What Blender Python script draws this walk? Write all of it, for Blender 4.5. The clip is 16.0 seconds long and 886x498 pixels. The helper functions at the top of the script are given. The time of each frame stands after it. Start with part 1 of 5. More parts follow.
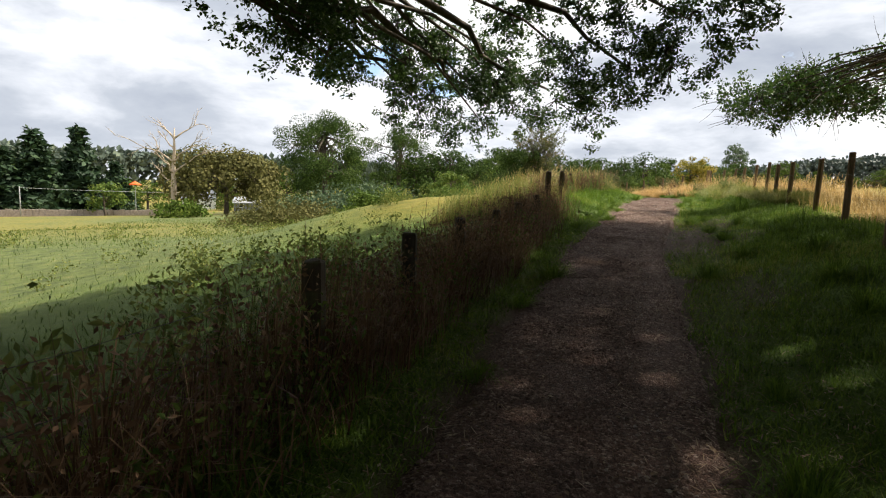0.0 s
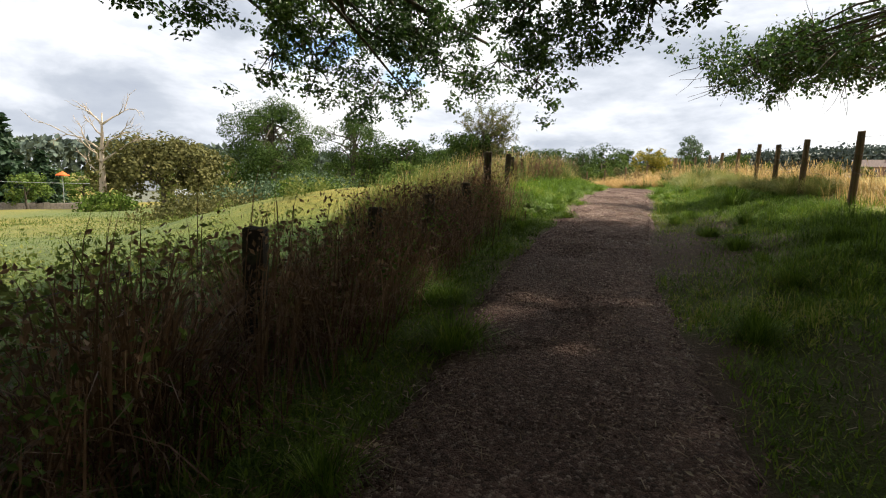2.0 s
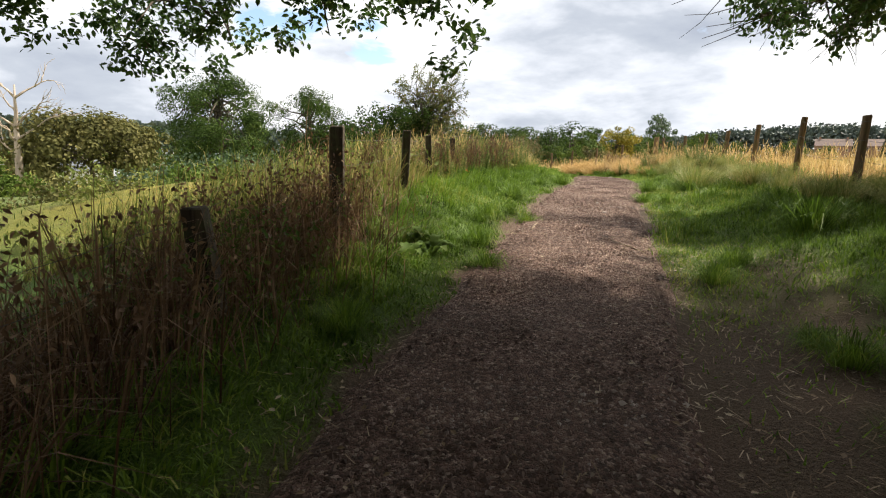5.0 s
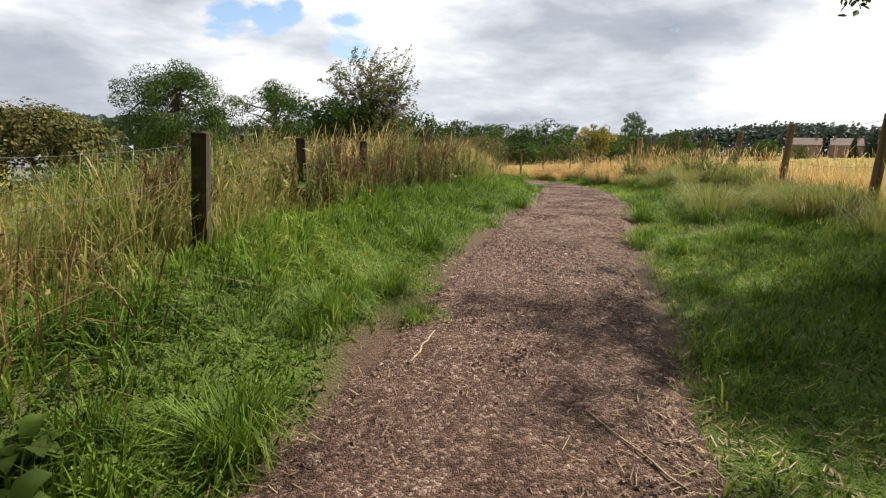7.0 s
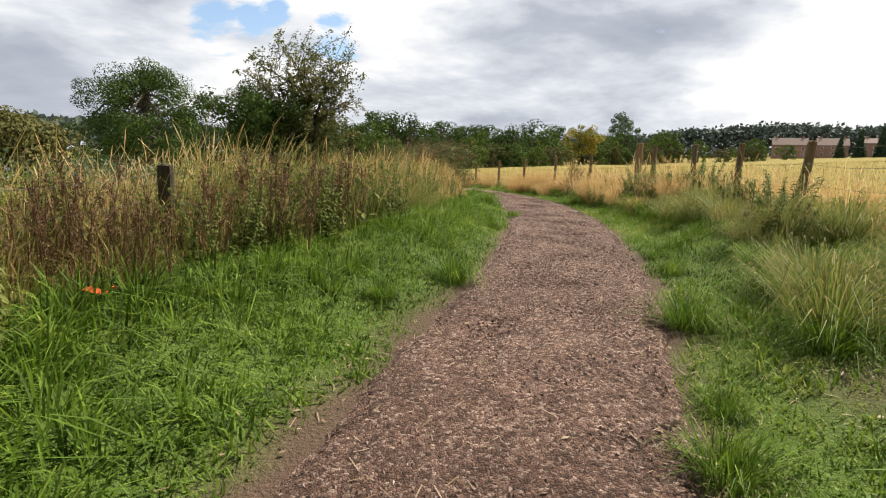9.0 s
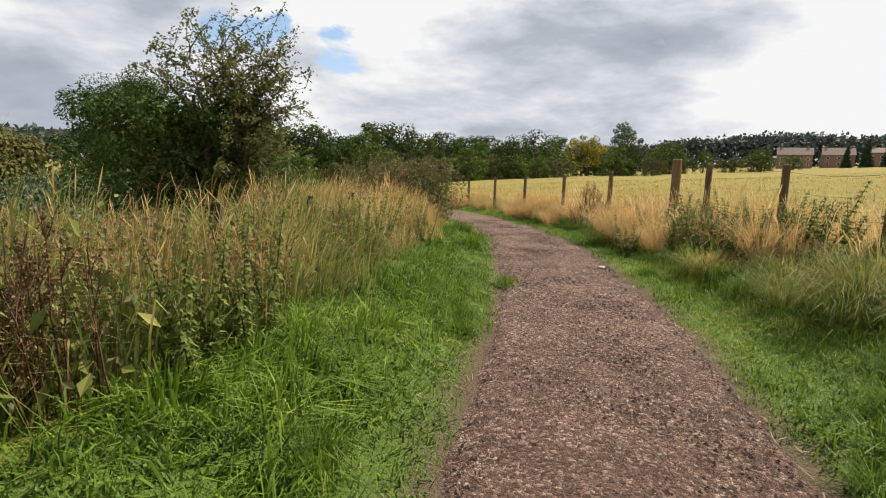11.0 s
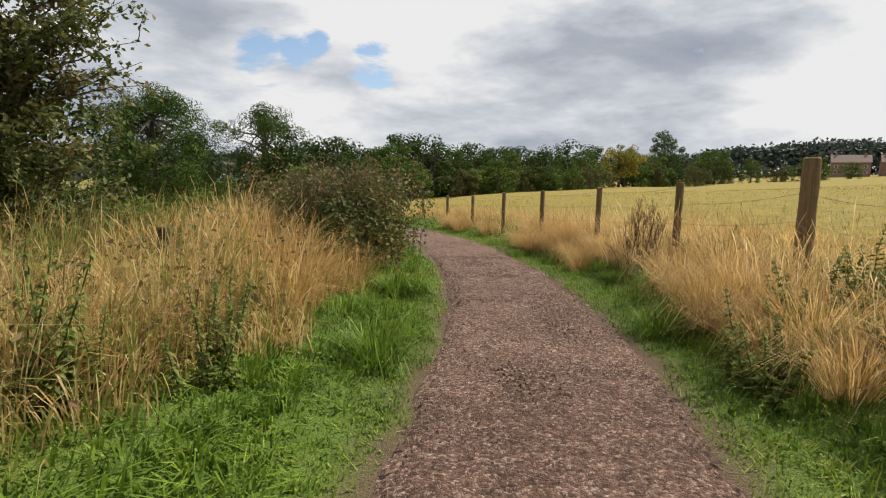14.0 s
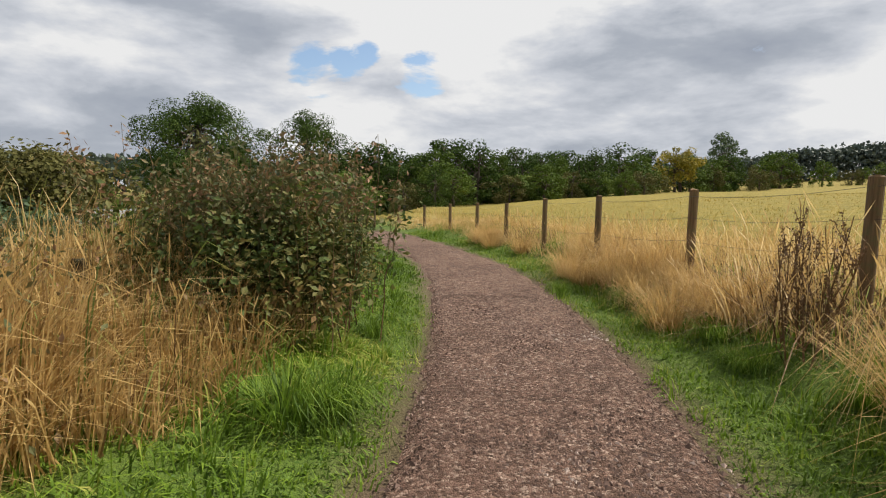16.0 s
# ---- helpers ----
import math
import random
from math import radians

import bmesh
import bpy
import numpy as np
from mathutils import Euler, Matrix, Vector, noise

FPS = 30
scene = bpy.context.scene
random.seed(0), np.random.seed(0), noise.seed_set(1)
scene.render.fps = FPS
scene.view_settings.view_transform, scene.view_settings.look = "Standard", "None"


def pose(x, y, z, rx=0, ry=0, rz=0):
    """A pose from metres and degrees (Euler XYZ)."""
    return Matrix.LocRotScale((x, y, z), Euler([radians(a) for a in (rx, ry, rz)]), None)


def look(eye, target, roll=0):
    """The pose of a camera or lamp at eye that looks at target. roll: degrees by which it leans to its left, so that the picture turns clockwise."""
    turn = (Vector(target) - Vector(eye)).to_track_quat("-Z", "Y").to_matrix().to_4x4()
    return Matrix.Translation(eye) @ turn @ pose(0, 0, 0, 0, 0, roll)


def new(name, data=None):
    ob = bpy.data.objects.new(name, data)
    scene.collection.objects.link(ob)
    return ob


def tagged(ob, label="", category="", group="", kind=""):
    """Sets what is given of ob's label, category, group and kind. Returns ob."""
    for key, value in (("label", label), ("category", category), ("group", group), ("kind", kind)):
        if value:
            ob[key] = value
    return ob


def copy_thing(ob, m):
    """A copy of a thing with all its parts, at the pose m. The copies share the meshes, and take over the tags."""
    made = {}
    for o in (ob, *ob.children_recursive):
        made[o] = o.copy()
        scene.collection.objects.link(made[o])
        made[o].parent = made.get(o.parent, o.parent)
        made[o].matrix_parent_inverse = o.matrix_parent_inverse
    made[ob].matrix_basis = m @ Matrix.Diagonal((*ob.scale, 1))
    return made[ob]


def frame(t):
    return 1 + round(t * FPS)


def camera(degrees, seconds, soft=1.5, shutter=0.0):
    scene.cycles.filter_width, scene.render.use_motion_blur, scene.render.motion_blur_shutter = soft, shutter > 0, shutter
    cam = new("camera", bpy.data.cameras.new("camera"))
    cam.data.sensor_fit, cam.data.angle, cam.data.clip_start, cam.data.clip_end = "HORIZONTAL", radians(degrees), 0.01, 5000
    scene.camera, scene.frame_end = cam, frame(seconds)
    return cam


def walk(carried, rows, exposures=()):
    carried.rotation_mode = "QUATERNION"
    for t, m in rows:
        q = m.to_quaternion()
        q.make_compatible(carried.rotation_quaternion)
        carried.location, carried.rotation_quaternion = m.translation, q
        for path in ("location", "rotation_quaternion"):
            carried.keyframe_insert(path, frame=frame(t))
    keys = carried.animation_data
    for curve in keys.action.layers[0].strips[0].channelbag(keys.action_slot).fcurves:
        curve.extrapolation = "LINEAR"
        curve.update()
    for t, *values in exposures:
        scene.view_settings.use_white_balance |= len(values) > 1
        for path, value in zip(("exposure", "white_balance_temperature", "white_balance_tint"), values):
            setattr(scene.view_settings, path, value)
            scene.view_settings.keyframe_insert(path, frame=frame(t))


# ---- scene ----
cam = camera(80.0, 16.0, soft=1.15)
PATH = [
    (0, (0.059, -0.111, 1.681), (-0.018, 1.874, 1.45), 1.9),
    (0.5, (0.308, 1.04, 1.651), (0.267, 3.025, 1.411), 1.9),
    (1, (0.613, 2.115, 1.615), (0.617, 4.1, 1.37), 2.0),
    (1.5, (0.893, 3.199, 1.635), (0.926, 5.183, 1.382), 1.9),
    (2, (1.237, 4.247, 1.607), (1.304, 6.229, 1.349), 1.9),
    (2.5, (1.529, 5.325, 1.63), (1.621, 7.303, 1.349), 1.9),
    (3, (1.883, 6.348, 1.647), (1.993, 8.323, 1.351), 1.8),
    (5.5, (3.773, 11.351, 2.048), (3.975, 13.313, 1.712), 1.8),
    (6, (4.203, 12.356, 2.132), (4.428, 14.315, 1.795), 1.7),
    (6.5, (4.581, 13.462, 2.203), (4.822, 15.418, 1.863), 1.9),
    (7, (4.998, 14.475, 2.271), (5.261, 16.428, 1.929), 2.1),
    (7.5, (5.415, 15.619, 2.362), (5.692, 17.569, 2.015), 2.1),
    (8, (5.876, 16.697, 2.431), (6.171, 18.644, 2.082), 2.0),
    (8.5, (6.288, 17.764, 2.542), (6.587, 19.711, 2.196), 1.7),
    (9, (6.718, 18.784, 2.659), (7.023, 20.732, 2.321), 1.9),
    (11.5, (8.481, 24.146, 2.991), (8.777, 26.102, 2.702), 1.6),
    (12, (8.925, 25.082, 3.0), (9.206, 27.042, 2.722), 1.6),
    (12.5, (9.292, 26.119, 3.019), (9.538, 28.086, 2.754), 1.3),
    (13, (9.684, 27.055, 2.999), (9.92, 29.023, 2.735), 1.3),
    (13.5, (9.985, 28.024, 2.99), (10.181, 29.997, 2.729), 1.2),
    (14, (10.374, 28.968, 2.977), (10.543, 30.944, 2.721), 1.1),
    (14.5, (10.591, 29.94, 2.95), (10.716, 31.92, 2.696), 1.0),
    (15, (10.859, 30.881, 2.942), (10.964, 32.863, 2.694), 0.9),
    (15.5, (11.057, 31.92, 2.919), (11.109, 33.905, 2.68), 0.8),
    (16, (11.318, 32.871, 2.892), (11.31, 34.858, 2.659), 0.6),
]
walk(cam, [(t, look(eye, target, roll)) for t, eye, target, roll in PATH], exposures=[(0, 0.86), (3, 0.92), (5.5, 0.9), (6.5, 0.64), (9, 0.56), (12.5, 0.3), (16, 0.24)])

# ---- world and sun ----
SUN_ELEVATION, SUN_AZIMUTH = radians(52), radians(62)   # azimuth clockwise from +y
world = bpy.data.worlds.new("sky")
scene.world = world
world.use_nodes = True


def build_sky():
    nt = world.node_tree
    nt.nodes.clear()
    n, l = nt.nodes.new, nt.links.new
    out, bg = n("ShaderNodeOutputWorld"), n("ShaderNodeBackground")
    sky = n("ShaderNodeTexSky")
    sky.sky_type, sky.sun_disc = "NISHITA", False
    sky.sun_elevation, sky.sun_rotation = SUN_ELEVATION, SUN_AZIMUTH
    gain = n("ShaderNodeVectorMath"); gain.operation = "SCALE"; gain.inputs[3].default_value = 0.17
    l(sky.outputs[0], gain.inputs[0])
    tc = n("ShaderNodeTexCoord")
    puff = n("ShaderNodeMapping"); puff.inputs["Scale"].default_value = (1.0, 1.0, 2.8)
    l(tc.outputs["Generated"], puff.inputs[0])
    def cloud(scale, detail, rough, shift):
        m = n("ShaderNodeMapping"); m.inputs["Location"].default_value = shift
        t = n("ShaderNodeTexNoise")
        t.inputs["Scale"].default_value, t.inputs["Detail"].default_value, t.inputs["Roughness"].default_value = scale, detail, rough
        t.inputs["Distortion"].default_value = 0.25
        l(puff.outputs[0], m.inputs[0]); l(m.outputs[0], t.inputs[0])
        return t
    body, holes = cloud(3.0, 11, 0.55, (0.7, 2.3, 0)), cloud(6.5, 9, 0.6, (4.1, 0.4, 1.0))
    def near_way(azimuth, elevation, inner, outer):
        """1 towards a direction of the sky, falling to 0 at an angle from it."""
        a, e = radians(azimuth), radians(elevation)
        dot = n("ShaderNodeVectorMath"); dot.operation = "DOT_PRODUCT"
        dot.inputs[1].default_value = (math.sin(a) * math.cos(e), math.cos(a) * math.cos(e), math.sin(e))
        l(tc.outputs["Generated"], dot.inputs[0])
        r = n("ShaderNodeMapRange"); r.interpolation_type = "SMOOTHSTEP"
        r.inputs[1].default_value, r.inputs[2].default_value = math.cos(radians(outer)), math.cos(radians(inner))
        l(dot.outputs["Value"], r.inputs[0])
        return r.outputs[0]
    def blend(a, k, b, op="MULTIPLY_ADD"):
        m = n("ShaderNodeMath"); m.operation = op
        l(a, m.inputs[0]); m.inputs[1].default_value = k; l(b, m.inputs[2])
        return m.outputs[0]
    shade = blend(holes.outputs["Fac"], 0.34, body.outputs["Fac"])
    shade = blend(near_way(24, 14, 3, 20), -0.22, shade)      # the heavy grey cloud over the field
    shade = blend(near_way(-40, 8, 4, 28), -0.15, shade)
    shade = blend(near_way(4, 26, 4, 20), 0.10, shade)                      # thin bright cloud
    shade = blend(near_way(55, 34, 10, 50), 0.15, shade)
    tone = n("ShaderNodeValToRGB")
    e = tone.color_ramp.elements
    e[0].position, e[0].color = 0.34, (0.40, 0.44, 0.52, 1)
    e[1].position, e[1].color = 0.72, (1.0, 1.0, 1.0, 1)
    low = e.new(0.48); low.color = (0.50, 0.54, 0.61, 1)
    mid = e.new(0.60); mid.color = (0.72, 0.75, 0.81, 1)
    l(shade, tone.inputs[0])
    open_sky = blend(near_way(-13.6, 11.6, 0.5, 4.6), -0.27, holes.outputs["Fac"])   # the rift of blue
    open_sky = blend(near_way(-9.2, 13.0, 0.3, 3.2), -0.26, open_sky)
    open_sky = blend(near_way(-2.6, 11.8, 0.4, 3.8), -0.27, open_sky)
    gap = n("ShaderNodeMapRange"); gap.inputs[1].default_value, gap.inputs[2].default_value = 0.31, 0.21
    l(open_sky, gap.inputs[0])
    mix = n("ShaderNodeMix"); mix.data_type = "RGBA"
    l(gap.outputs[0], mix.inputs[0]); l(tone.outputs[0], mix.inputs[6]); l(gain.outputs[0], mix.inputs[7])
    l(mix.outputs[2], bg.inputs[0]); bg.inputs[1].default_value = 0.70
    l(bg.outputs[0], out.inputs[0])


build_sky()
sun = new("sun", bpy.data.lights.new("sun", "SUN"))
sun.data.energy, sun.data.angle, sun.data.color = 5.0, radians(1.2), (1.0, 0.92, 0.78)
sun.matrix_world = look((math.sin(SUN_AZIMUTH) * 60, math.cos(SUN_AZIMUTH) * 60, 60 * math.tan(SUN_ELEVATION)), (0, 0, 0))

# ---- materials ----
def shader(name, rough=0.8, leafy=0.0, spec=0.3):
    """A material with an empty Principled shader: its node tree, the shader, and a coordinate node. leafy: share of light let through."""
    m = bpy.data.materials.new(name)
    m.use_nodes = True
    nt = m.node_tree
    p = nt.nodes["Principled BSDF"]
    p.inputs["Roughness"].default_value = rough
    p.inputs["Specular IOR Level"].default_value = spec
    if leafy:
        tr, mx = nt.nodes.new("ShaderNodeBsdfTranslucent"), nt.nodes.new("ShaderNodeMixShader")
        mx.inputs[0].default_value = leafy
        nt.links.new(p.outputs[0], mx.inputs[1]); nt.links.new(tr.outputs[0], mx.inputs[2])
        nt.links.new(mx.outputs[0], nt.nodes["Material Output"].inputs[0])
        return m, nt, p, tr
    return m, nt, p, None


def ramp(nt, source, stops):
    r = nt.nodes.new("ShaderNodeValToRGB")
    while len(r.color_ramp.elements) < len(stops):
        r.color_ramp.elements.new(0.5)
    for el, (pos, col) in zip(r.color_ramp.elements, stops):
        el.position, el.color = pos, (*col, 1)
    nt.links.new(source, r.inputs[0])
    return r.outputs[0]


def noise_tex(nt, scale, detail=4, rough=0.6, stretch=(1, 1, 1)):
    tc, mp, t = nt.nodes.new("ShaderNodeTexCoord"), nt.nodes.new("ShaderNodeMapping"), nt.nodes.new("ShaderNodeTexNoise")
    mp.inputs["Scale"].default_value = stretch
    t.inputs["Scale"].default_value, t.inputs["Detail"].default_value, t.inputs["Roughness"].default_value = scale, detail, rough
    nt.links.new(tc.outputs["Object"], mp.inputs[0]); nt.links.new(mp.outputs[0], t.inputs[0])
    return t.outputs["Fac"]


def mixed(nt, fac, a, b, blend="MIX"):
    m = nt.nodes.new("ShaderNodeMix")
    m.data_type, m.blend_type = "RGBA", blend
    for sock, v in ((m.inputs[0], fac), (m.inputs[6], a), (m.inputs[7], b)):
        if isinstance(v, (int, float)):
            sock.default_value = v
        elif isinstance(v, tuple):
            sock.default_value = (*v, 1)
        else:
            nt.links.new(v, sock)
    return m.outputs[2]


def bumped(nt, p, height, strength, distance):
    b = nt.nodes.new("ShaderNodeBump")
    b.inputs["Strength"].default_value, b.inputs["Distance"].default_value = strength, distance
    nt.links.new(height, b.inputs["Height"]); nt.links.new(b.outputs[0], p.inputs["Normal"])


def leaf_material(name, stops, leafy=0.3, patch=0.6, rough=0.6, spec=0.25, tuft=0.0, tuft_scale=4.5):
    """Leaves or blades: each piece takes its own tone out of stops; broad patches, and tufts where asked, shift it."""
    m, nt, p, tr = shader(name, rough, leafy, spec)
    g = nt.nodes.new("ShaderNodeNewGeometry")
    big = noise_tex(nt, patch, 3, 0.55)
    a = nt.nodes.new("ShaderNodeMath"); a.operation = "MULTIPLY_ADD"
    nt.links.new(g.outputs["Random Per Island"], a.inputs[0]); a.inputs[1].default_value = 0.62
    s = nt.nodes.new("ShaderNodeMath"); s.operation = "MULTIPLY_ADD"
    nt.links.new(big, s.inputs[0]); s.inputs[1].default_value, s.inputs[2].default_value = 1.5, -0.56
    nt.links.new(s.outputs[0], a.inputs[2])
    tone = a.outputs[0]
    if tuft:
        b = nt.nodes.new("ShaderNodeMath"); b.operation = "MULTIPLY_ADD"
        nt.links.new(noise_tex(nt, tuft_scale, 3, 0.6, (1, 1, 0.3)), b.inputs[0]); b.inputs[1].default_value = tuft
        c = nt.nodes.new("ShaderNodeMath"); c.operation = "ADD"; c.inputs[1].default_value = -0.5 * tuft
        nt.links.new(tone, b.inputs[2]); nt.links.new(b.outputs[0], c.inputs[0])
        tone = c.outputs[0]
    col = ramp(nt, tone, stops)
    nt.links.new(col, p.inputs["Base Color"]); nt.links.new(col, tr.inputs["Color"])
    return m


GREEN = [(0.0, (0.04, 0.075, 0.010)), (0.4, (0.115, 0.20, 0.020)), (0.75, (0.20, 0.30, 0.03)), (1.0, (0.40, 0.39, 0.10))]
M_VERGE = leaf_material("verge_grass", GREEN, 0.35, 0.35, tuft=1.1)
M_MIXED = leaf_material("rough_grass", [(0.0, (0.09, 0.13, 0.03)), (0.4, (0.19, 0.235, 0.05)), (0.7, (0.33, 0.29, 0.09)), (1.0, (0.50, 0.38, 0.16))], 0.35, 0.4, tuft=0.9)
M_STRAW = leaf_material("dry_grass", [(0.0, (0.22, 0.13, 0.045)), (0.35, (0.46, 0.30, 0.11)), (0.7, (0.64, 0.45, 0.19)), (1.0, (0.78, 0.63, 0.38))], 0.45, 0.4, tuft=0.7)
M_BROWN = leaf_material("dead_stalks", [(0.0, (0.06, 0.036, 0.018)), (0.5, (0.15, 0.085, 0.042)), (1.0, (0.32, 0.2, 0.105))], 0.2, 0.6, tuft=0.5)
M_FIELD = leaf_material("field_grass", [(0.0, (0.11, 0.125, 0.016)), (0.45, (0.24, 0.185, 0.028)), (0.8, (0.36, 0.245, 0.045)), (1.0, (0.44, 0.31, 0.08))], 0.35, 0.1, tuft=0.4, tuft_scale=0.7)
M_MEADOW = leaf_material("meadow_grass", [(0.0, (0.04, 0.075, 0.014)), (0.5, (0.085, 0.135, 0.024)), (0.85, (0.17, 0.17, 0.045)), (1.0, (0.33, 0.25, 0.10))], 0.3, 0.16, 0.8, 0.1, tuft=0.6, tuft_scale=1.2)
M_OAK = leaf_material("oak_leaves", [(0.0, (0.022, 0.05, 0.012)), (0.6, (0.05, 0.10, 0.02)), (1.0, (0.11, 0.17, 0.035))], 0.3, 0.5, 0.5, 0.4)
M_HAW = leaf_material("hawthorn_leaves", [(0.0, (0.055, 0.08, 0.022)), (0.5, (0.12, 0.145, 0.04)), (0.8, (0.20, 0.18, 0.06)), (1.0, (0.30, 0.18, 0.09))], 0.4, 0.9)
M_DARK = leaf_material("dark_leaves", [(0.0, (0.022, 0.042, 0.009)), (0.6, (0.055, 0.095, 0.018)), (1.0, (0.12, 0.165, 0.035))], 0.2, 0.12, 0.7, 0.1)
M_MIDLEAF = leaf_material("green_leaves", [(0.0, (0.04, 0.07, 0.012)), (0.6, (0.09, 0.14, 0.022)), (1.0, (0.18, 0.22, 0.04))], 0.2, 0.12, 0.7, 0.1)
M_OLIVE = leaf_material("olive_leaves", [(0.0, (0.06, 0.065, 0.02)), (0.6, (0.115, 0.11, 0.035)), (1.0, (0.18, 0.16, 0.06))], 0.2, 0.2, 0.7, 0.1)
M_HERB = leaf_material("herb_leaves", [(0.0, (0.06, 0.09, 0.02)), (0.5, (0.15, 0.185, 0.042)), (1.0, (0.30, 0.29, 0.085))], 0.3, 0.6, 0.7, 0.15)
M_YELLOW = leaf_material("yellow_leaves", [(0.0, (0.12, 0.12, 0.02)), (0.6, (0.30, 0.25, 0.03)), (1.0, (0.50, 0.38, 0.04))], 0.25, 0.12)
M_CONIFER = leaf_material("conifer_needles", [(0.0, (0.012, 0.03, 0.014)), (0.6, (0.03, 0.06, 0.025)), (1.0, (0.06, 0.10, 0.035))], 0.15, 0.12)
M_GREYGREEN = leaf_material("bramble_leaves", [(0.0, (0.03, 0.055, 0.025)), (0.5, (0.075, 0.12, 0.055)), (1.0, (0.16, 0.21, 0.11))], 0.2, 0.3)
M_RUSSET = leaf_material("russet_leaves", [(0.0, (0.06, 0.08, 0.03)), (0.45, (0.13, 0.13, 0.05)), (0.75, (0.26, 0.15, 0.08)), (1.0, (0.40, 0.24, 0.14))], 0.25, 0.7)
M_BRAMBLE = leaf_material("faded_bramble_leaves", [(0.0, (0.03, 0.055, 0.014)), (0.4, (0.085, 0.12, 0.03)), (0.7, (0.17, 0.16, 0.05)), (1.0, (0.30, 0.18, 0.08))], 0.3, 0.9, 0.6, 0.2)
M_WEED = leaf_material("weed_leaves", [(0.0, (0.045, 0.085, 0.015)), (0.5, (0.095, 0.15, 0.028)), (1.0, (0.19, 0.23, 0.05))], 0.3, 0.5, 0.7, 0.15)
M_CLOVER = leaf_material("clover_leaves", [(0.0, (0.06, 0.12, 0.02)), (0.5, (0.13, 0.22, 0.035)), (1.0, (0.24, 0.32, 0.06))], 0.3, 0.8)
M_LITTER = leaf_material("fallen_leaves", [(0.0, (0.10, 0.06, 0.03)), (0.5, (0.24, 0.16, 0.09)), (1.0, (0.5, 0.40, 0.28))], 0.1, 1.5)


def bark_material(name, dark, pale, scale=6):
    m, nt, p, _ = shader(name, 0.9)
    v = noise_tex(nt, scale, 6, 0.65, (1, 1, 0.18))
    nt.links.new(ramp(nt, v, [(0.3, dark), (0.7, pale)]), p.inputs["Base Color"])
    bumped(nt, p, v, 0.7, 0.03)
    return m


M_BARK = bark_material("bark", (0.035, 0.028, 0.02), (0.13, 0.105, 0.08))
M_DEADWOOD = bark_material("bleached_wood", (0.28, 0.22, 0.16), (0.55, 0.46, 0.37), 2)


def post_material(name, dark, pale):
    m, nt, p, _ = shader(name, 0.88)
    grain, moss = noise_tex(nt, 22, 6, 0.7, (1, 1, 0.06)), noise_tex(nt, 5, 4, 0.6)
    wood = ramp(nt, grain, [(0.3, dark), (0.7, pale)])
    oi = nt.nodes.new("ShaderNodeObjectInfo")
    tint = ramp(nt, oi.outputs["Random"], [(0.0, (0.75, 0.75, 0.72)), (1.0, (1.2, 1.1, 1.0))])
    wood = mixed(nt, 1.0, wood, tint, "MULTIPLY")
    green = ramp(nt, moss, [(0.52, (0, 0, 0)), (0.7, (0.7, 0.7, 0.7))])
    nt.links.new(mixed(nt, green, wood, (0.10, 0.12, 0.05)), p.inputs["Base Color"])
    bumped(nt, p, grain, 0.8, 0.012)
    return m


M_POST_DARK = post_material("weathered_dark_timber", (0.022, 0.018, 0.014), (0.085, 0.068, 0.05))
M_POST = post_material("weathered_timber", (0.07, 0.045, 0.025), (0.23, 0.16, 0.09))
M_WIRE, _nt, _p, _ = shader("galvanised_wire", 0.5)
_p.inputs["Metallic"].default_value, _p.inputs["Base Color"].default_value = 0.2, (0.05, 0.045, 0.04, 1)


def ground_material():
    m, nt, p, _ = shader("turf", 0.95)
    fine, mid, big = noise_tex(nt, 45, 4), noise_tex(nt, 2.2, 5), noise_tex(nt, 0.05, 4)
    thatch = noise_tex(nt, 160, 5, 0.75)
    turf = ramp(nt, thatch, [(0.35, (0.025, 0.045, 0.007)), (0.5, (0.08, 0.135, 0.017)), (0.68, (0.17, 0.23, 0.035))])
    grassy = ramp(nt, mid, [(0.3, (0.05, 0.07, 0.02)), (0.55, (0.10, 0.125, 0.035)), (0.75, (0.17, 0.165, 0.055))])
    dry = ramp(nt, mid, [(0.25, (0.105, 0.10, 0.014)), (0.55, (0.225, 0.175, 0.03)), (0.8, (0.33, 0.235, 0.048))])
    soil = ramp(nt, thatch, [(0.32, (0.035, 0.022, 0.014)), (0.52, (0.11, 0.07, 0.048)), (0.7, (0.24, 0.165, 0.12))])
    def attr(name):
        a = nt.nodes.new("ShaderNodeAttribute"); a.attribute_name = name
        return a.outputs["Fac"]
    c = mixed(nt, attr("far_pasture"), turf, grassy)
    patchy = mixed(nt, 1.0, attr("parched"), ramp(nt, big, [(0.36, (0.25, 0.25, 0.25)), (0.6, (1, 1, 1))]), "MULTIPLY")
    c = mixed(nt, patchy, c, dry)
    c = mixed(nt, attr("straw"), c, dry)
    c = mixed(nt, attr("soil"), c, soil)
    nt.links.new(mixed(nt, 0.5, c, ramp(nt, fine, [(0.2, (0.35, 0.35, 0.35)), (0.8, (1.5, 1.5, 1.5))]), "MULTIPLY"), p.inputs["Base Color"])
    bumped(nt, p, fine, 0.8, 0.04)
    return m


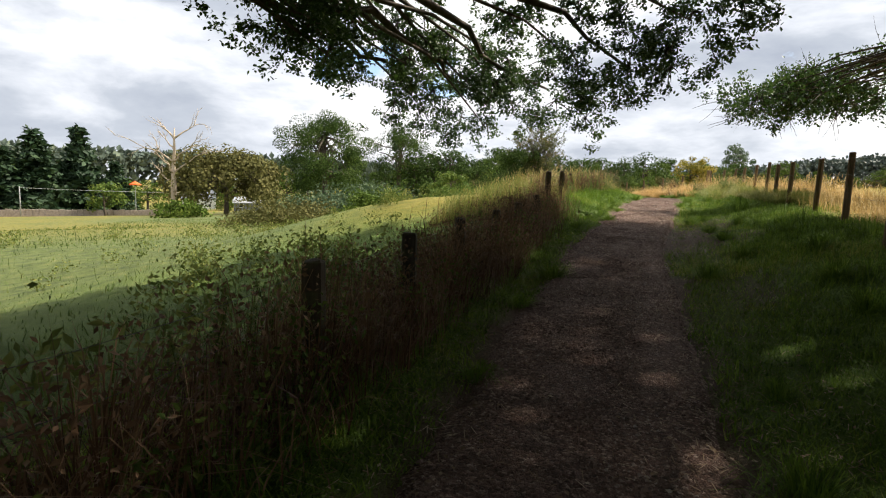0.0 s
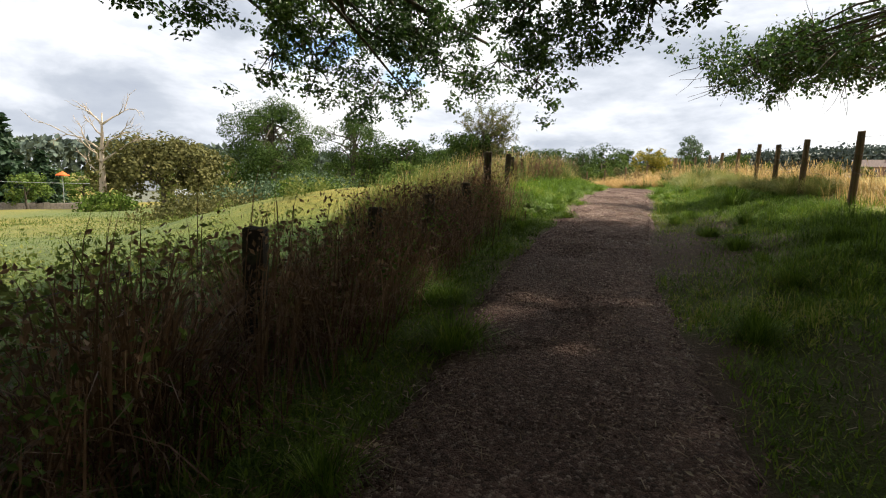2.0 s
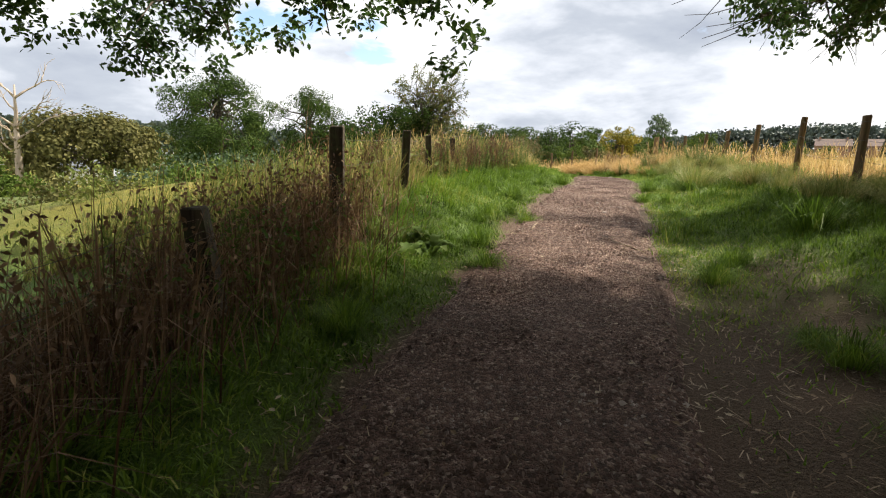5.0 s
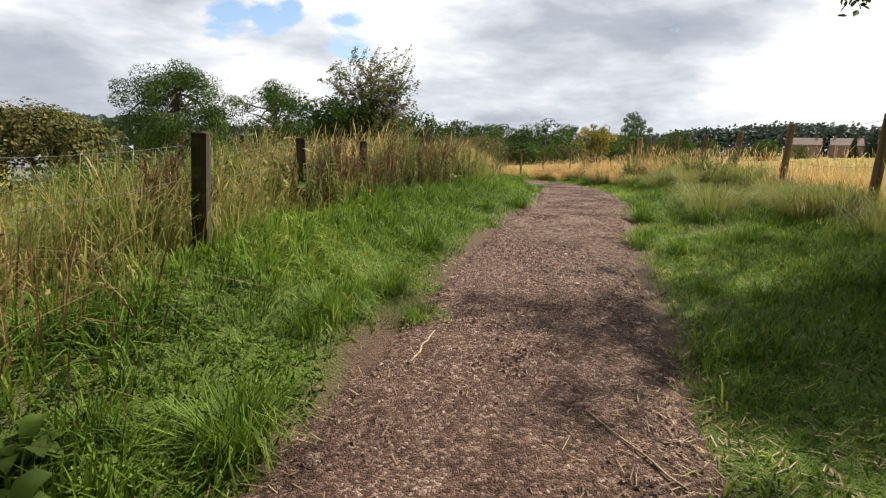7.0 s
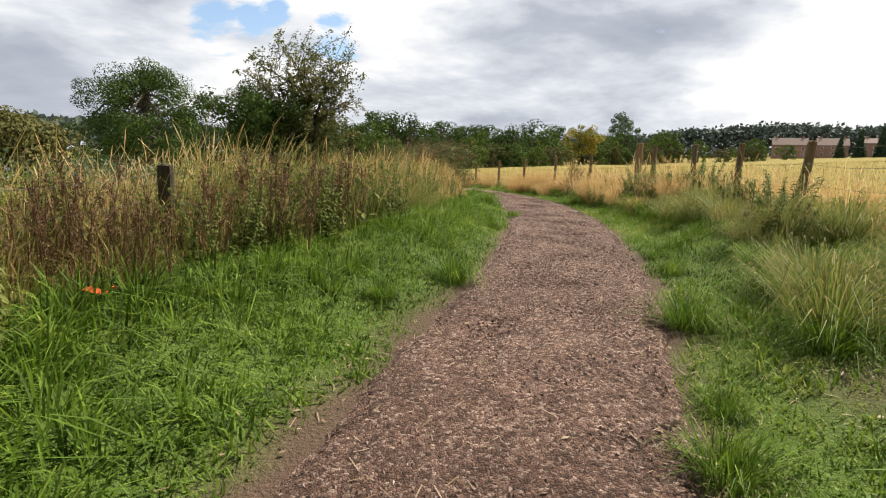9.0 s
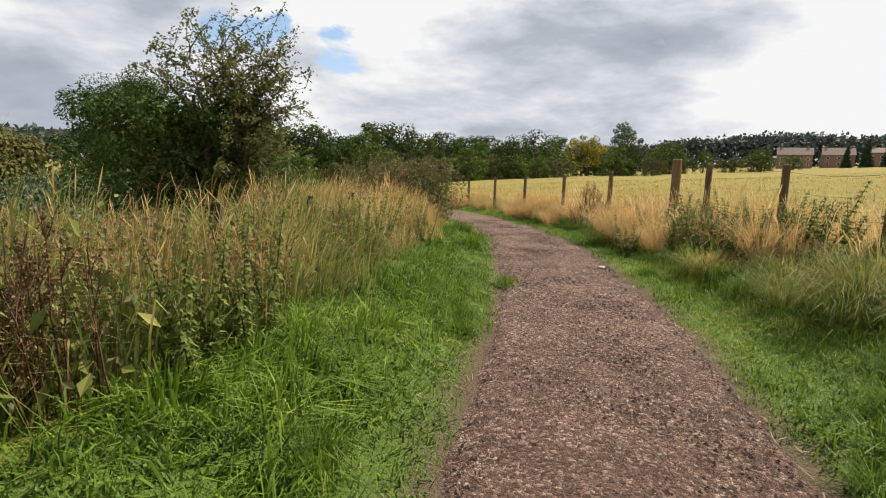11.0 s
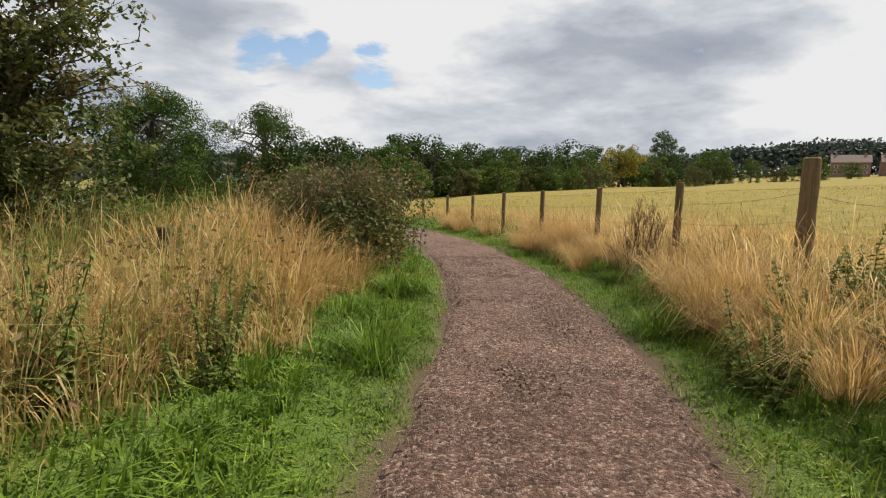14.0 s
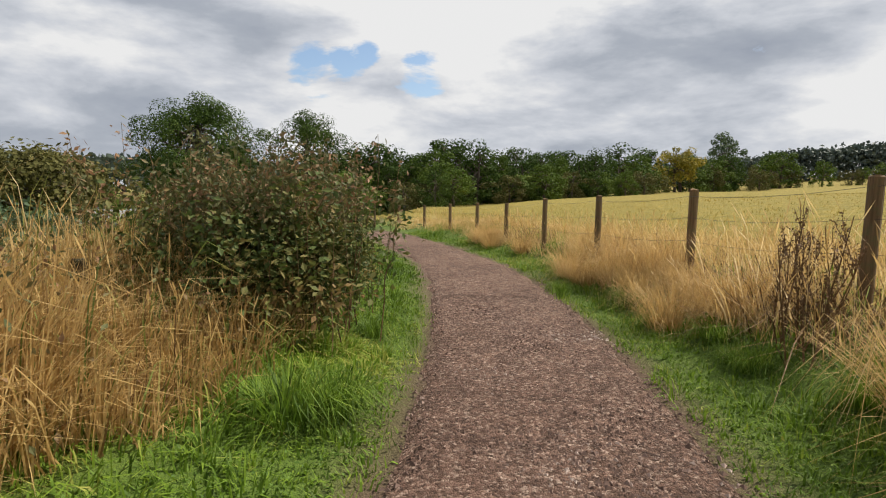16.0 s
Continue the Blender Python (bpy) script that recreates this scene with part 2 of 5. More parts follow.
def gravel_material():
    m, nt, p, _ = shader("red_gravel", 0.92)
    tc = nt.nodes.new("ShaderNodeTexCoord")
    fine, mid, big = noise_tex(nt, 120, 5, 0.7), noise_tex(nt, 7, 5), noise_tex(nt, 0.7, 4)
    bend = nt.nodes.new("ShaderNodeVectorMath"); bend.operation = "MULTIPLY_ADD"
    wob = nt.nodes.new("ShaderNodeTexNoise"); wob.inputs["Scale"].default_value = 60
    nt.links.new(tc.outputs["Object"], wob.inputs[0]); nt.links.new(wob.outputs["Color"], bend.inputs[0])
    bend.inputs[1].default_value = (0.03, 0.03, 0.03); nt.links.new(tc.outputs["Object"], bend.inputs[2])
    cell, gap = nt.nodes.new("ShaderNodeTexVoronoi"), nt.nodes.new("ShaderNodeTexVoronoi")
    gap.feature = "DISTANCE_TO_EDGE"
    for v in (cell, gap):
        v.inputs["Scale"].default_value = 52
        nt.links.new(bend.outputs[0], v.inputs["Vector"])
    one = nt.nodes.new("ShaderNodeSeparateColor"); nt.links.new(cell.outputs["Color"], one.inputs[0])
    c = ramp(nt, one.outputs[0], [(0.0, (0.075, 0.047, 0.036)), (0.4, (0.17, 0.107, 0.084)), (0.8, (0.26, 0.178, 0.146)), (1.0, (0.44, 0.36, 0.31))])
    c = mixed(nt, 0.55, c, ramp(nt, gap.outputs["Distance"], [(0.0, (0.38, 0.35, 0.33)), (0.14, (1, 1, 1))]), "MULTIPLY")
    c = mixed(nt, 0.6, c, ramp(nt, fine, [(0.3, (0.55, 0.53, 0.5)), (0.7, (1.35, 1.3, 1.28))]), "MULTIPLY")
    c = mixed(nt, 0.8, c, ramp(nt, mid, [(0.3, (0.55, 0.5, 0.47)), (0.7, (1.35, 1.3, 1.25))]), "MULTIPLY")
    c = mixed(nt, 0.7, c, ramp(nt, big, [(0.35, (0.72, 0.66, 0.62)), (0.65, (1.2, 1.17, 1.15))]), "MULTIPLY")
    nt.links.new(c, p.inputs["Base Color"])
    relief = mixed(nt, 0.5, ramp(nt, gap.outputs["Distance"], [(0.0, (0, 0, 0)), (0.3, (1, 1, 1))]), fine)
    bumped(nt, p, relief, 1.0, 0.022)
    return m


M_GROUND, M_PATH = ground_material(), gravel_material()
M_CHIP = leaf_material("gravel_chips", [(0.0, (0.06, 0.037, 0.029)), (0.45, (0.15, 0.098, 0.08)), (0.8, (0.27, 0.19, 0.16)), (1.0, (0.50, 0.42, 0.37))], 0.01, 1.2, 0.9)
M_STICK = bark_material("dry_stick", (0.25, 0.18, 0.11), (0.55, 0.45, 0.32), 30)


def plain_material(name, col, rough=0.8, scale=3.0, vary=0.35):
    m, nt, p, _ = shader(name, rough)
    v = noise_tex(nt, scale, 6, 0.65)
    lo, hi = tuple(c * (1 - vary) for c in col), tuple(min(1, c * (1 + vary)) for c in col)
    nt.links.new(ramp(nt, v, [(0.3, lo), (0.7, hi)]), p.inputs["Base Color"])
    bumped(nt, p, v, 0.4, 0.05)
    return m


M_STONE = plain_material("field_stone", (0.26, 0.22, 0.19))
M_PALESTONE = plain_material("pale_stone", (0.42, 0.37, 0.33), 0.85, 30)
M_BRICK = plain_material("red_brick", (0.22, 0.135, 0.10))
M_TILE = plain_material("brown_roof_tile", (0.15, 0.105, 0.09))
M_SLATE = plain_material("grey_slate", (0.16, 0.17, 0.19))
M_GLASS, _nt, _p, _ = shader("dark_glass", 0.1, 0, 0.5)
_p.inputs["Base Color"].default_value = (0.03, 0.035, 0.04, 1)
M_ORANGE = plain_material("orange_cloth", (0.75, 0.13, 0.03))
M_WHITE = plain_material("pale_paint", (0.7, 0.7, 0.68))
M_GALV = plain_material("grey_metal", (0.3, 0.31, 0.32), 0.5)
# Distance haze is put into these two leaf colours: greyer, bluer, paler for the hills.
M_HAZE = leaf_material("haze_tinted_hills", [(0.0, (0.075, 0.095, 0.085)), (0.6, (0.11, 0.14, 0.11)), (1.0, (0.16, 0.185, 0.13))], 0.1, 0.03, 0.9, 0.05)
M_HILL = leaf_material("haze_tinted_ridge", [(0.0, (0.045, 0.06, 0.055)), (0.6, (0.07, 0.095, 0.08)), (1.0, (0.10, 0.125, 0.10))], 0.1, 0.03)


# ---- plan: the path's line, the lie of the land ----
LINE_Y = np.array([-40, -8, 2.75, 5.2, 8, 10, 11.6, 14.8, 17, 20, 21.7, 24, 26.5, 28.6, 31, 34, 37, 39, 41, 44, 47, 52, 58, 66, 75, 90])
LINE_X = np.array([-11, -2.2, 0.76, 1.43, 2.36, 2.93, 3.5, 4.83, 5.76, 6.94, 7.7, 8.84, 9.8, 10.5, 11.1, 11.75, 12.05, 12.1, 12.0, 11.75, 11.0, 9.4, 6.6, 1.5, -6, -20])
RISE_Y = np.array([-40, 0, 3, 6.3, 11.4, 14.5, 18.8, 24, 28, 33, 40, 50, 80, 150, 400])
RISE_Z = np.array([-0.3, 0.05, 0.1, 0.24, 0.52, 0.78, 1.12, 1.42, 1.48, 1.42, 1.3, 1.1, 0.5, -1.2, -3.0])


def smooth_interp(y, ys, zs):
    """Piecewise cubic through the given knots."""
    y = np.asarray(y, float)
    m = np.gradient(zs, ys)
    k = np.clip(np.searchsorted(ys, y) - 1, 0, len(ys) - 2)
    h = ys[k + 1] - ys[k]
    t = np.clip((y - ys[k]) / h, 0, 1)
    return ((2 * t**3 - 3 * t**2 + 1) * zs[k] + (t**3 - 2 * t**2 + t) * h * m[k] + (3 * t**2 - 2 * t**3) * zs[k + 1] + (t**3 - t**2) * h * m[k + 1])


def line_x(y):
    return smooth_interp(y, LINE_Y, LINE_X)


def off_path(x, y):
    """Metres to the right of the path's middle."""
    slope = (line_x(y + 0.5) - line_x(y - 0.5))
    return (x - line_x(y)) / np.sqrt(1 + np.minimum(slope**2, 2.0))


def sstep(a, b, v):
    t = np.clip((v - a) / (b - a), 0, 1)
    return t * t * (3 - 2 * t)


def vnoise(x, y, scale, seed=0):
    """Smooth value noise, -1 to 1."""
    x, y = np.asarray(x, float) / scale + seed * 17.3, np.asarray(y, float) / scale + seed * 5.7
    i, j = np.floor(x).astype(np.int64), np.floor(y).astype(np.int64)
    u, v = x - i, y - j
    u, v = u * u * (3 - 2 * u), v * v * (3 - 2 * v)
    def h(a, b):
        k = (a * 374761393 + b * 668265263 + seed * 974711) & 0x7FFFFFFF
        k = ((k ^ (k >> 13)) * 1274126177) & 0x7FFFFFFF
        return ((k ^ (k >> 16)) & 0xFFFF) / 32767.5 - 1
    return (h(i, j) * (1 - u) + h(i + 1, j) * u) * (1 - v) + (h(i, j + 1) * (1 - u) + h(i + 1, j + 1) * u) * v


def half_width(y):
    return 0.86 + 0.05 * vnoise(y, 0 * y, 1.7, 3) + 0.03 * vnoise(y, 0 * y, 0.5, 4)


def worn_earth(x, y, d):
    """How worn the ground is: muddy patches to the right of the path."""
    patches = np.exp(-((d - 1.9) / 0.6) ** 2) * 0.8 * sstep(0.15, 0.6, vnoise(x, y, 1.2, 9) + 0.1 * (y < 15)) * (y < 24)
    mud = np.exp(-(((y - 12.6) / 2.6) ** 2)) * sstep(0.7, 0.95, d) * (1 - sstep(1.7, 2.9, d + 0.7 * vnoise(x, y, 0.8, 42)))
    return np.maximum(patches, np.minimum(1.25 * mud, 1))


def ragged(x, y):
    """How far the turf's edge wanders."""
    return (0.17 * vnoise(x, y, 0.7, 40) + 0.09 * vnoise(x, y, 0.22, 41)) * (1 - 0.55 * sstep(17, 26, y))


def land(x, y):
    """Height of the ground."""
    x, y = np.asarray(x, float), np.asarray(y, float)
    d = off_path(x, y)
    z = smooth_interp(y, RISE_Y, RISE_Z)
    left = np.maximum(-d - 1.0, 0)
    z = z + 0.22 * sstep(14, 19, y) * (1 - sstep(42, 55, y)) * sstep(0.1, 1.6, left)
    fall = np.maximum(np.where(y > 44, np.maximum(11.75 - x, -d), -d) - 3.3, 0)
    z = z - (2.3 * (1 - np.exp(-fall / 10)) + 0.05 * np.minimum(fall, 170)) * (1 - 0.75 * sstep(17, 24, y) * (1 - sstep(5, 14, fall)) * (1 - sstep(48, 60, y)))
    right = np.maximum(d - 1.0, 0)
    bank = np.interp(y, [0, 13, 20, 28, 37, 45, 60], [0.9, 0.75, 0.62, 0.48, 0.46, 0.34, 0.2])
    z = z + bank * sstep(0.0 + 0.45 * sstep(20, 28, y), 3.6 - 1.6 * sstep(20, 28, y), right) + 5.5 * (1 - np.exp(-np.maximum(np.minimum(right, x - 14) - 4, 0) / 60)) + 0.045 * np.clip(x - 100, 0, 400)
    off = sstep(0.8, 1.4, np.abs(d))
    near = np.exp(-np.maximum(np.abs(d) - 6, 0) / 25)
    z = z + off * (0.05 * vnoise(x, y, 1.1, 1) + 0.025 * vnoise(x, y, 0.35, 2)) + off * (1 - near) * 0.5 * vnoise(x, y, 22, 5)
    return z - 0.035 * (1 - off)


# ---- mesh helpers ----
def mesh_data(name, verts, quads=None, tris=None, material=None, smooth=False):
    me = bpy.data.meshes.new(name)
    quads = np.zeros((0, 4), np.int32) if quads is None else np.asarray(quads, np.int32)
    tris = np.zeros((0, 3), np.int32) if tris is None else np.asarray(tris, np.int32)
    verts = np.asarray(verts, np.float32)
    me.vertices.add(len(verts))
    me.vertices.foreach_set("co", verts.ravel())
    loops = np.concatenate([quads.ravel(), tris.ravel()])
    me.loops.add(len(loops))
    me.loops.foreach_set("vertex_index", loops)
    sizes = np.concatenate([np.full(len(quads), 4), np.full(len(tris), 3)])
    me.polygons.add(len(sizes))
    me.polygons.foreach_set("loop_start", np.concatenate([[0], np.cumsum(sizes)[:-1]]).astype(np.int32))
    me.polygons.foreach_set("use_smooth", np.full(len(sizes), smooth))
    me.update(calc_edges=True)
    if material:
        me.materials.append(material)
    return me


def part(name, me, parent=None, label=""):
    ob = new(name, me)
    ob.parent = parent
    return tagged(ob, label) if label else ob


class Pile:
    """Gathers pieces of one mesh."""

    def __init__(self):
        self.v, self.q, self.t, self.n = [], [], [], 0

    def add(self, verts, quads=None, tris=None):
        if quads is not None and len(quads):
            self.q.append(np.asarray(quads) + self.n)
        if tris is not None and len(tris):
            self.t.append(np.asarray(tris) + self.n)
        self.v.append(np.asarray(verts, float)); self.n += len(verts)

    def data(self, name, material, smooth=False):
        return mesh_data(name, np.concatenate(self.v), np.concatenate(self.q) if self.q else None, np.concatenate(self.t) if self.t else None, material, smooth)


def tube(pts, radii, sides=7):
    """A tapered round limb along pts, closed at the ends."""
    pts, radii = np.asarray(pts, float), np.asarray(radii, float)
    way = np.gradient(pts, axis=0)
    way /= np.linalg.norm(way, axis=1)[:, None] + 1e-9
    side = np.cross(way, np.where(np.abs(way[:, 2:3]) > 0.9, [[1.0, 0, 0]], [[0, 0, 1.0]]))
    side /= np.linalg.norm(side, axis=1)[:, None] + 1e-9
    up = np.cross(side, way)
    a = np.linspace(0, 2 * np.pi, sides, endpoint=False)
    ring = pts[:, None] + radii[:, None, None] * (np.cos(a)[None, :, None] * side[:, None] + np.sin(a)[None, :, None] * up[:, None])
    n = len(pts)
    i, j = np.meshgrid(np.arange(n - 1), np.arange(sides), indexing="ij")
    q = np.stack([i * sides + j, i * sides + (j + 1) % sides, (i + 1) * sides + (j + 1) % sides, (i + 1) * sides + j], -1).reshape(-1, 4)
    v = np.concatenate([ring.reshape(-1, 3), pts[:1], pts[-1:]])
    k = np.arange(sides)
    t = np.concatenate([np.stack([np.full(sides, n * sides), (k + 1) % sides, k], -1),
                        np.stack([np.full(sides, n * sides + 1), (n - 1) * sides + k, (n - 1) * sides + (k + 1) % sides], -1)])
    return v, q, t


def tuft_cells(x, y, size, seed=0):
    """The tuft that each foot belongs to: the way out from its heart, and two random numbers of its own."""
    i, j = np.floor(x / size).astype(np.int64), np.floor(y / size).astype(np.int64)
    def h(k):
        v = (i * 73856093 + j * 19349663 + (k + seed) * 83492791) & 0x7FFFFFFF
        v = ((v ^ (v >> 13)) * 1274126177) & 0x7FFFFFFF
        return ((v ^ (v >> 16)) & 0xFFFF) / 65535.0
    return x - (i + 0.2 + 0.6 * h(1)) * size, y - (j + 0.2 + 0.6 * h(2)) * size, h(3), h(4)


def blades(base, height, width, rng, lean=0.45, wind=(0.0, 0.0), curl=0.5, tufts=0.0):
    """Bent, tapering blades of grass on the given feet: vertices, quads, tris."""
    n = len(base)
    a = rng.uniform(0, 2 * np.pi, n)
    side = np.stack([np.cos(a), np.sin(a), 0 * a], -1) * (width / 2)[:, None]
    b = a + np.pi / 2 + rng.normal(0, 0.5, n)
    if tufts:
        skew = vnoise(base[:, 0], base[:, 1], tufts * 1.7, 52) * tufts * 0.5
        ux, uy, tall, turn = tuft_cells(base[:, 0] + skew, base[:, 1] - skew, tufts, int(n) % 97)
        far = np.minimum(np.hypot(ux, uy) / (0.7 * tufts), 1)
        height = height * (0.55 + 0.85 * tall) * (1.2 - 0.7 * far)
        b = np.arctan2(uy, ux) + 1.2 * (turn - 0.5) + rng.normal(0, 0.6, n)
        a = b - np.pi / 2 + rng.normal(0, 0.5, n)
        side = np.stack([np.cos(a), np.sin(a), 0 * a], -1) * (width / 2)[:, None]
    tilt = np.abs(rng.normal(0, lean, n))
    flow = np.stack([np.cos(b) * tilt + wind[0], np.sin(b) * tilt + wind[1], np.ones(n)], -1)
    flow /= np.linalg.norm(flow, axis=1)[:, None]
    bend = np.stack([np.cos(b) * tilt + wind[0], np.sin(b) * tilt + wind[1], -0.55 * (tilt + 0.1)], -1)
    mid = base + flow * (height * 0.55)[:, None]
    tip = base + flow * height[:, None] + bend * (height * curl * 0.6)[:, None]
    if curl > 1.05:      # long arching blades take one more joint
        low = base + flow * (height * 0.42)[:, None]
        mid = base + flow * (height * 0.78)[:, None] + bend * (height * curl * 0.16)[:, None]
        v = np.stack([base - side, base + side, low + side * 0.9, low - side * 0.9, mid + side * 0.6, mid - side * 0.6, tip], 1).reshape(-1, 3)
        k = np.arange(n)[:, None] * 7
        return v, np.concatenate([k + np.array([[0, 1, 2, 3]]), k + np.array([[3, 2, 4, 5]])]), k + np.array([[5, 4, 6]])
    v = np.stack([base - side, base + side, mid + side * 0.75, mid - side * 0.75, tip], 1).reshape(-1, 3)
    k = np.arange(n)[:, None] * 5
    return v, k + np.array([[0, 1, 2, 3]]), k + np.array([[3, 2, 4]])


def leaves(at, size, rng, droop=0.25, long=1.5, facing=None, lobed=False):
    """Small folded leaves at the given places."""
    n = len(at)
    nrm = rng.normal(0, 1, (n, 3)); nrm[:, 2] = np.abs(nrm[:, 2]) * 1.1
    if facing is not None:
        nrm = nrm + facing
    nrm /= np.linalg.norm(nrm, axis=1)[:, None] + 1e-9
    run = np.cross(nrm, rng.normal(0, 1, (n, 3)))
    run[:, 2] -= droop
    run /= np.linalg.norm(run, axis=1)[:, None] + 1e-9
    side = np.cross(nrm, run)
    side /= np.linalg.norm(side, axis=1)[:, None] + 1e-9
    s = (size * rng.uniform(0.7, 1.3, n))[:, None]
    if lobed:
        pts = [(0, 0, 0), (0.4, 0.34, 0.08), (0.95, 0.42, 0.06), (1.5, 0, -0.1), (0.95, -0.42, 0.06), (0.4, -0.34, 0.08)]
        v = np.stack([at + (a * run + b * side + c * nrm) * s for a, b, c in pts], 1).reshape(-1, 3)
        k = np.arange(n)[:, None] * 6
        return v, np.concatenate([k + np.array([[0, 1, 2, 3]]), k + np.array([[0, 3, 4, 5]])]), None
    v = np.stack([at, at + (0.5 * long * run + 0.42 * side + 0.1 * nrm) * s, at + long * run * s, at + (0.5 * long * run - 0.42 * side + 0.1 * nrm) * s], 1).reshape(-1, 3)
    k = np.arange(n)[:, None] * 4
    return v, k + np.array([[0, 1, 2, 3]]), None


def on_land(xy, sink=0.0):
    return np.column_stack([xy, land(xy[:, 0], xy[:, 1]) - sink])


# ---- ground and path ----
def spread(lo, a, b, hi, step, grow=1.14):
    mid = list(np.arange(a, b, step))
    for edge, sign, end in ((a, -1, lo), (b, 1, hi)):
        v, s, extra = edge, step, []
        while (end - v) * sign > 0:
            s *= grow
            v += sign * s
            extra.append(v)
        mid = (extra[::-1] + mid) if sign < 0 else (mid + extra)
    return np.array(mid)


def build_ground():
    gx, gy = spread(-2500, -8, 20, 2500, 0.3), spread(-400, -6, 56, 3500, 0.33)
    X, Y = np.meshgrid(gx, gy)
    x, y = X.ravel(), Y.ravel()
    v = np.column_stack([x, y, land(x, y)])
    n, m = len(gx), len(gy)
    i, j = np.meshgrid(np.arange(m - 1), np.arange(n - 1), indexing="ij")
    a = (i * n + j).ravel()
    me = mesh_data("ground", v, np.stack([a, a + 1, a + n + 1, a + n], -1), None, M_GROUND, True)
    d = off_path(x, y)
    straw = sstep(3.0, 5.0, d + 0.6 * vnoise(x, y, 1.5, 8))
    straw = np.maximum(straw, 0.75 * sstep(17, 22, y) * sstep(2.0, 3.5, -d) * (1 - sstep(8, 14, -d)))
    soil = np.maximum(1 - sstep(0.95, 1.25, np.abs(d) + ragged(x, y)), 0.95 * worn_earth(x, y, d))
    soil = np.maximum(soil, 0.6 * (1 - sstep(0.2, 0.9, np.abs(d + 2.5))) * (1 - sstep(16, 20, y)))
    for name, value in (("straw", straw), ("soil", soil), ("far_pasture", sstep(7, 16, -d)), ("parched", sstep(22, 48, -d + 8 * vnoise(x, y, 14, 48)))):
        me.attributes.new(name, "FLOAT", "POINT").data.foreach_set("value", value.astype(np.float32))
    tagged(part("ground", me), "rolling grassy ground with worn earth beside the path", "ground", kind="structure")


build_ground()


def build_path():
    y = np.arange(-30, 88, 0.12)
    u = np.linspace(-1, 1, 19)
    Y, U = np.meshgrid(y, u, indexing="ij")
    slope = np.gradient(line_x(y), y)
    nx, ny = 1 / np.sqrt(1 + slope**2), -slope / np.sqrt(1 + slope**2)
    hw = half_width(y) + 0.07
    off = U * hw[:, None]
    off = off + np.where(np.abs(U) > 0.95, 0.06 * vnoise(Y, U * 3, 0.28, 11), 0)
    X, YY = line_x(y)[:, None] + off * nx[:, None], Y + off * ny[:, None]
    Z = land(line_x(YY), YY) + 0.045 + 0.02 * (1 - U**2) - 0.05 * sstep(0.85, 1.0, np.abs(U)) + 0.008 * vnoise(X, YY, 0.4, 12)
    v = np.stack([X, YY, Z], -1).reshape(-1, 3)
    m, n = X.shape
    i, j = np.meshgrid(np.arange(m - 1), np.arange(n - 1), indexing="ij")
    a = (i * n + j).ravel()
    ob = part("path", mesh_data("path", v, np.stack([a, a + 1, a + n + 1, a + n], -1), None, M_PATH, True))
    tagged(ob, "reddish-brown crushed gravel footpath with ragged edges", "path", kind="structure")


build_path()


def path_height(x, y):
    return land(line_x(y), y) + 0.045 + 0.02 * (1 - np.minimum(np.abs(off_path(x, y)) / 0.93, 1) ** 2)


def scatter(n, y0, y1, d0, d1, rng, keep=None):
    """Random feet between two offsets from the path's middle."""
    y = rng.uniform(y0, y1, n)
    d = rng.uniform(d0, d1, n)
    slope = line_x(y + 0.5) - line_x(y - 0.5)
    x = line_x(y) + d / np.sqrt(1 + slope**2)
    y = y - d * slope / np.sqrt(1 + slope**2)
    if keep is not None:
        k = rng.uniform(0, 1, n) < keep(x, y, d)
        x, y, d = x[k], y[k], d[k]
    return np.column_stack([x, y]), d


def build_gravel():
    rng = np.random.default_rng(5)
    y = rng.uniform(0, 1, 66000) * 40 + 0.5
    d = rng.normal(0, 0.5, len(y)).clip(-1, 1) * 0.98
    d = np.where(rng.uniform(0, 1, len(y)) < 0.5, rng.uniform(-0.98, 0.98, len(y)), d)
    x = line_x(y) + d * 0.94
    s = rng.gamma(3, 0.0036, len(y)).clip(0.004, 0.026)
    c = np.column_stack([x, y, path_height(x, y) + s * 0.15])
    tet = np.array([[1, 0, -0.35], [-0.5, 0.87, -0.35], [-0.5, -0.87, -0.35], [0.1, 0.05, 0.35]])
    a = rng.uniform(0, 2 * np.pi, len(y))
    wob = rng.uniform(0.6, 1.4, (len(y), 4, 1)) * tet[None]
    ca, sa = np.cos(a)[:, None], np.sin(a)[:, None]
    v = np.stack([wob[..., 0] * ca - wob[..., 1] * sa, wob[..., 0] * sa + wob[..., 1] * ca, wob[..., 2]], -1) * s[:, None, None] + c[:, None]
    k = np.arange(len(y))[:, None] * 4
    t = np.concatenate([k + np.array([[0, 1, 3]]), k + np.array([[1, 2, 3]]), k + np.array([[2, 0, 3]])])
    tagged(part("gravel", mesh_data("gravel", v.reshape(-1, 3), None, t, M_CHIP)), "loose reddish gravel chips on the path", "gravel", kind="stuff")


build_gravel()


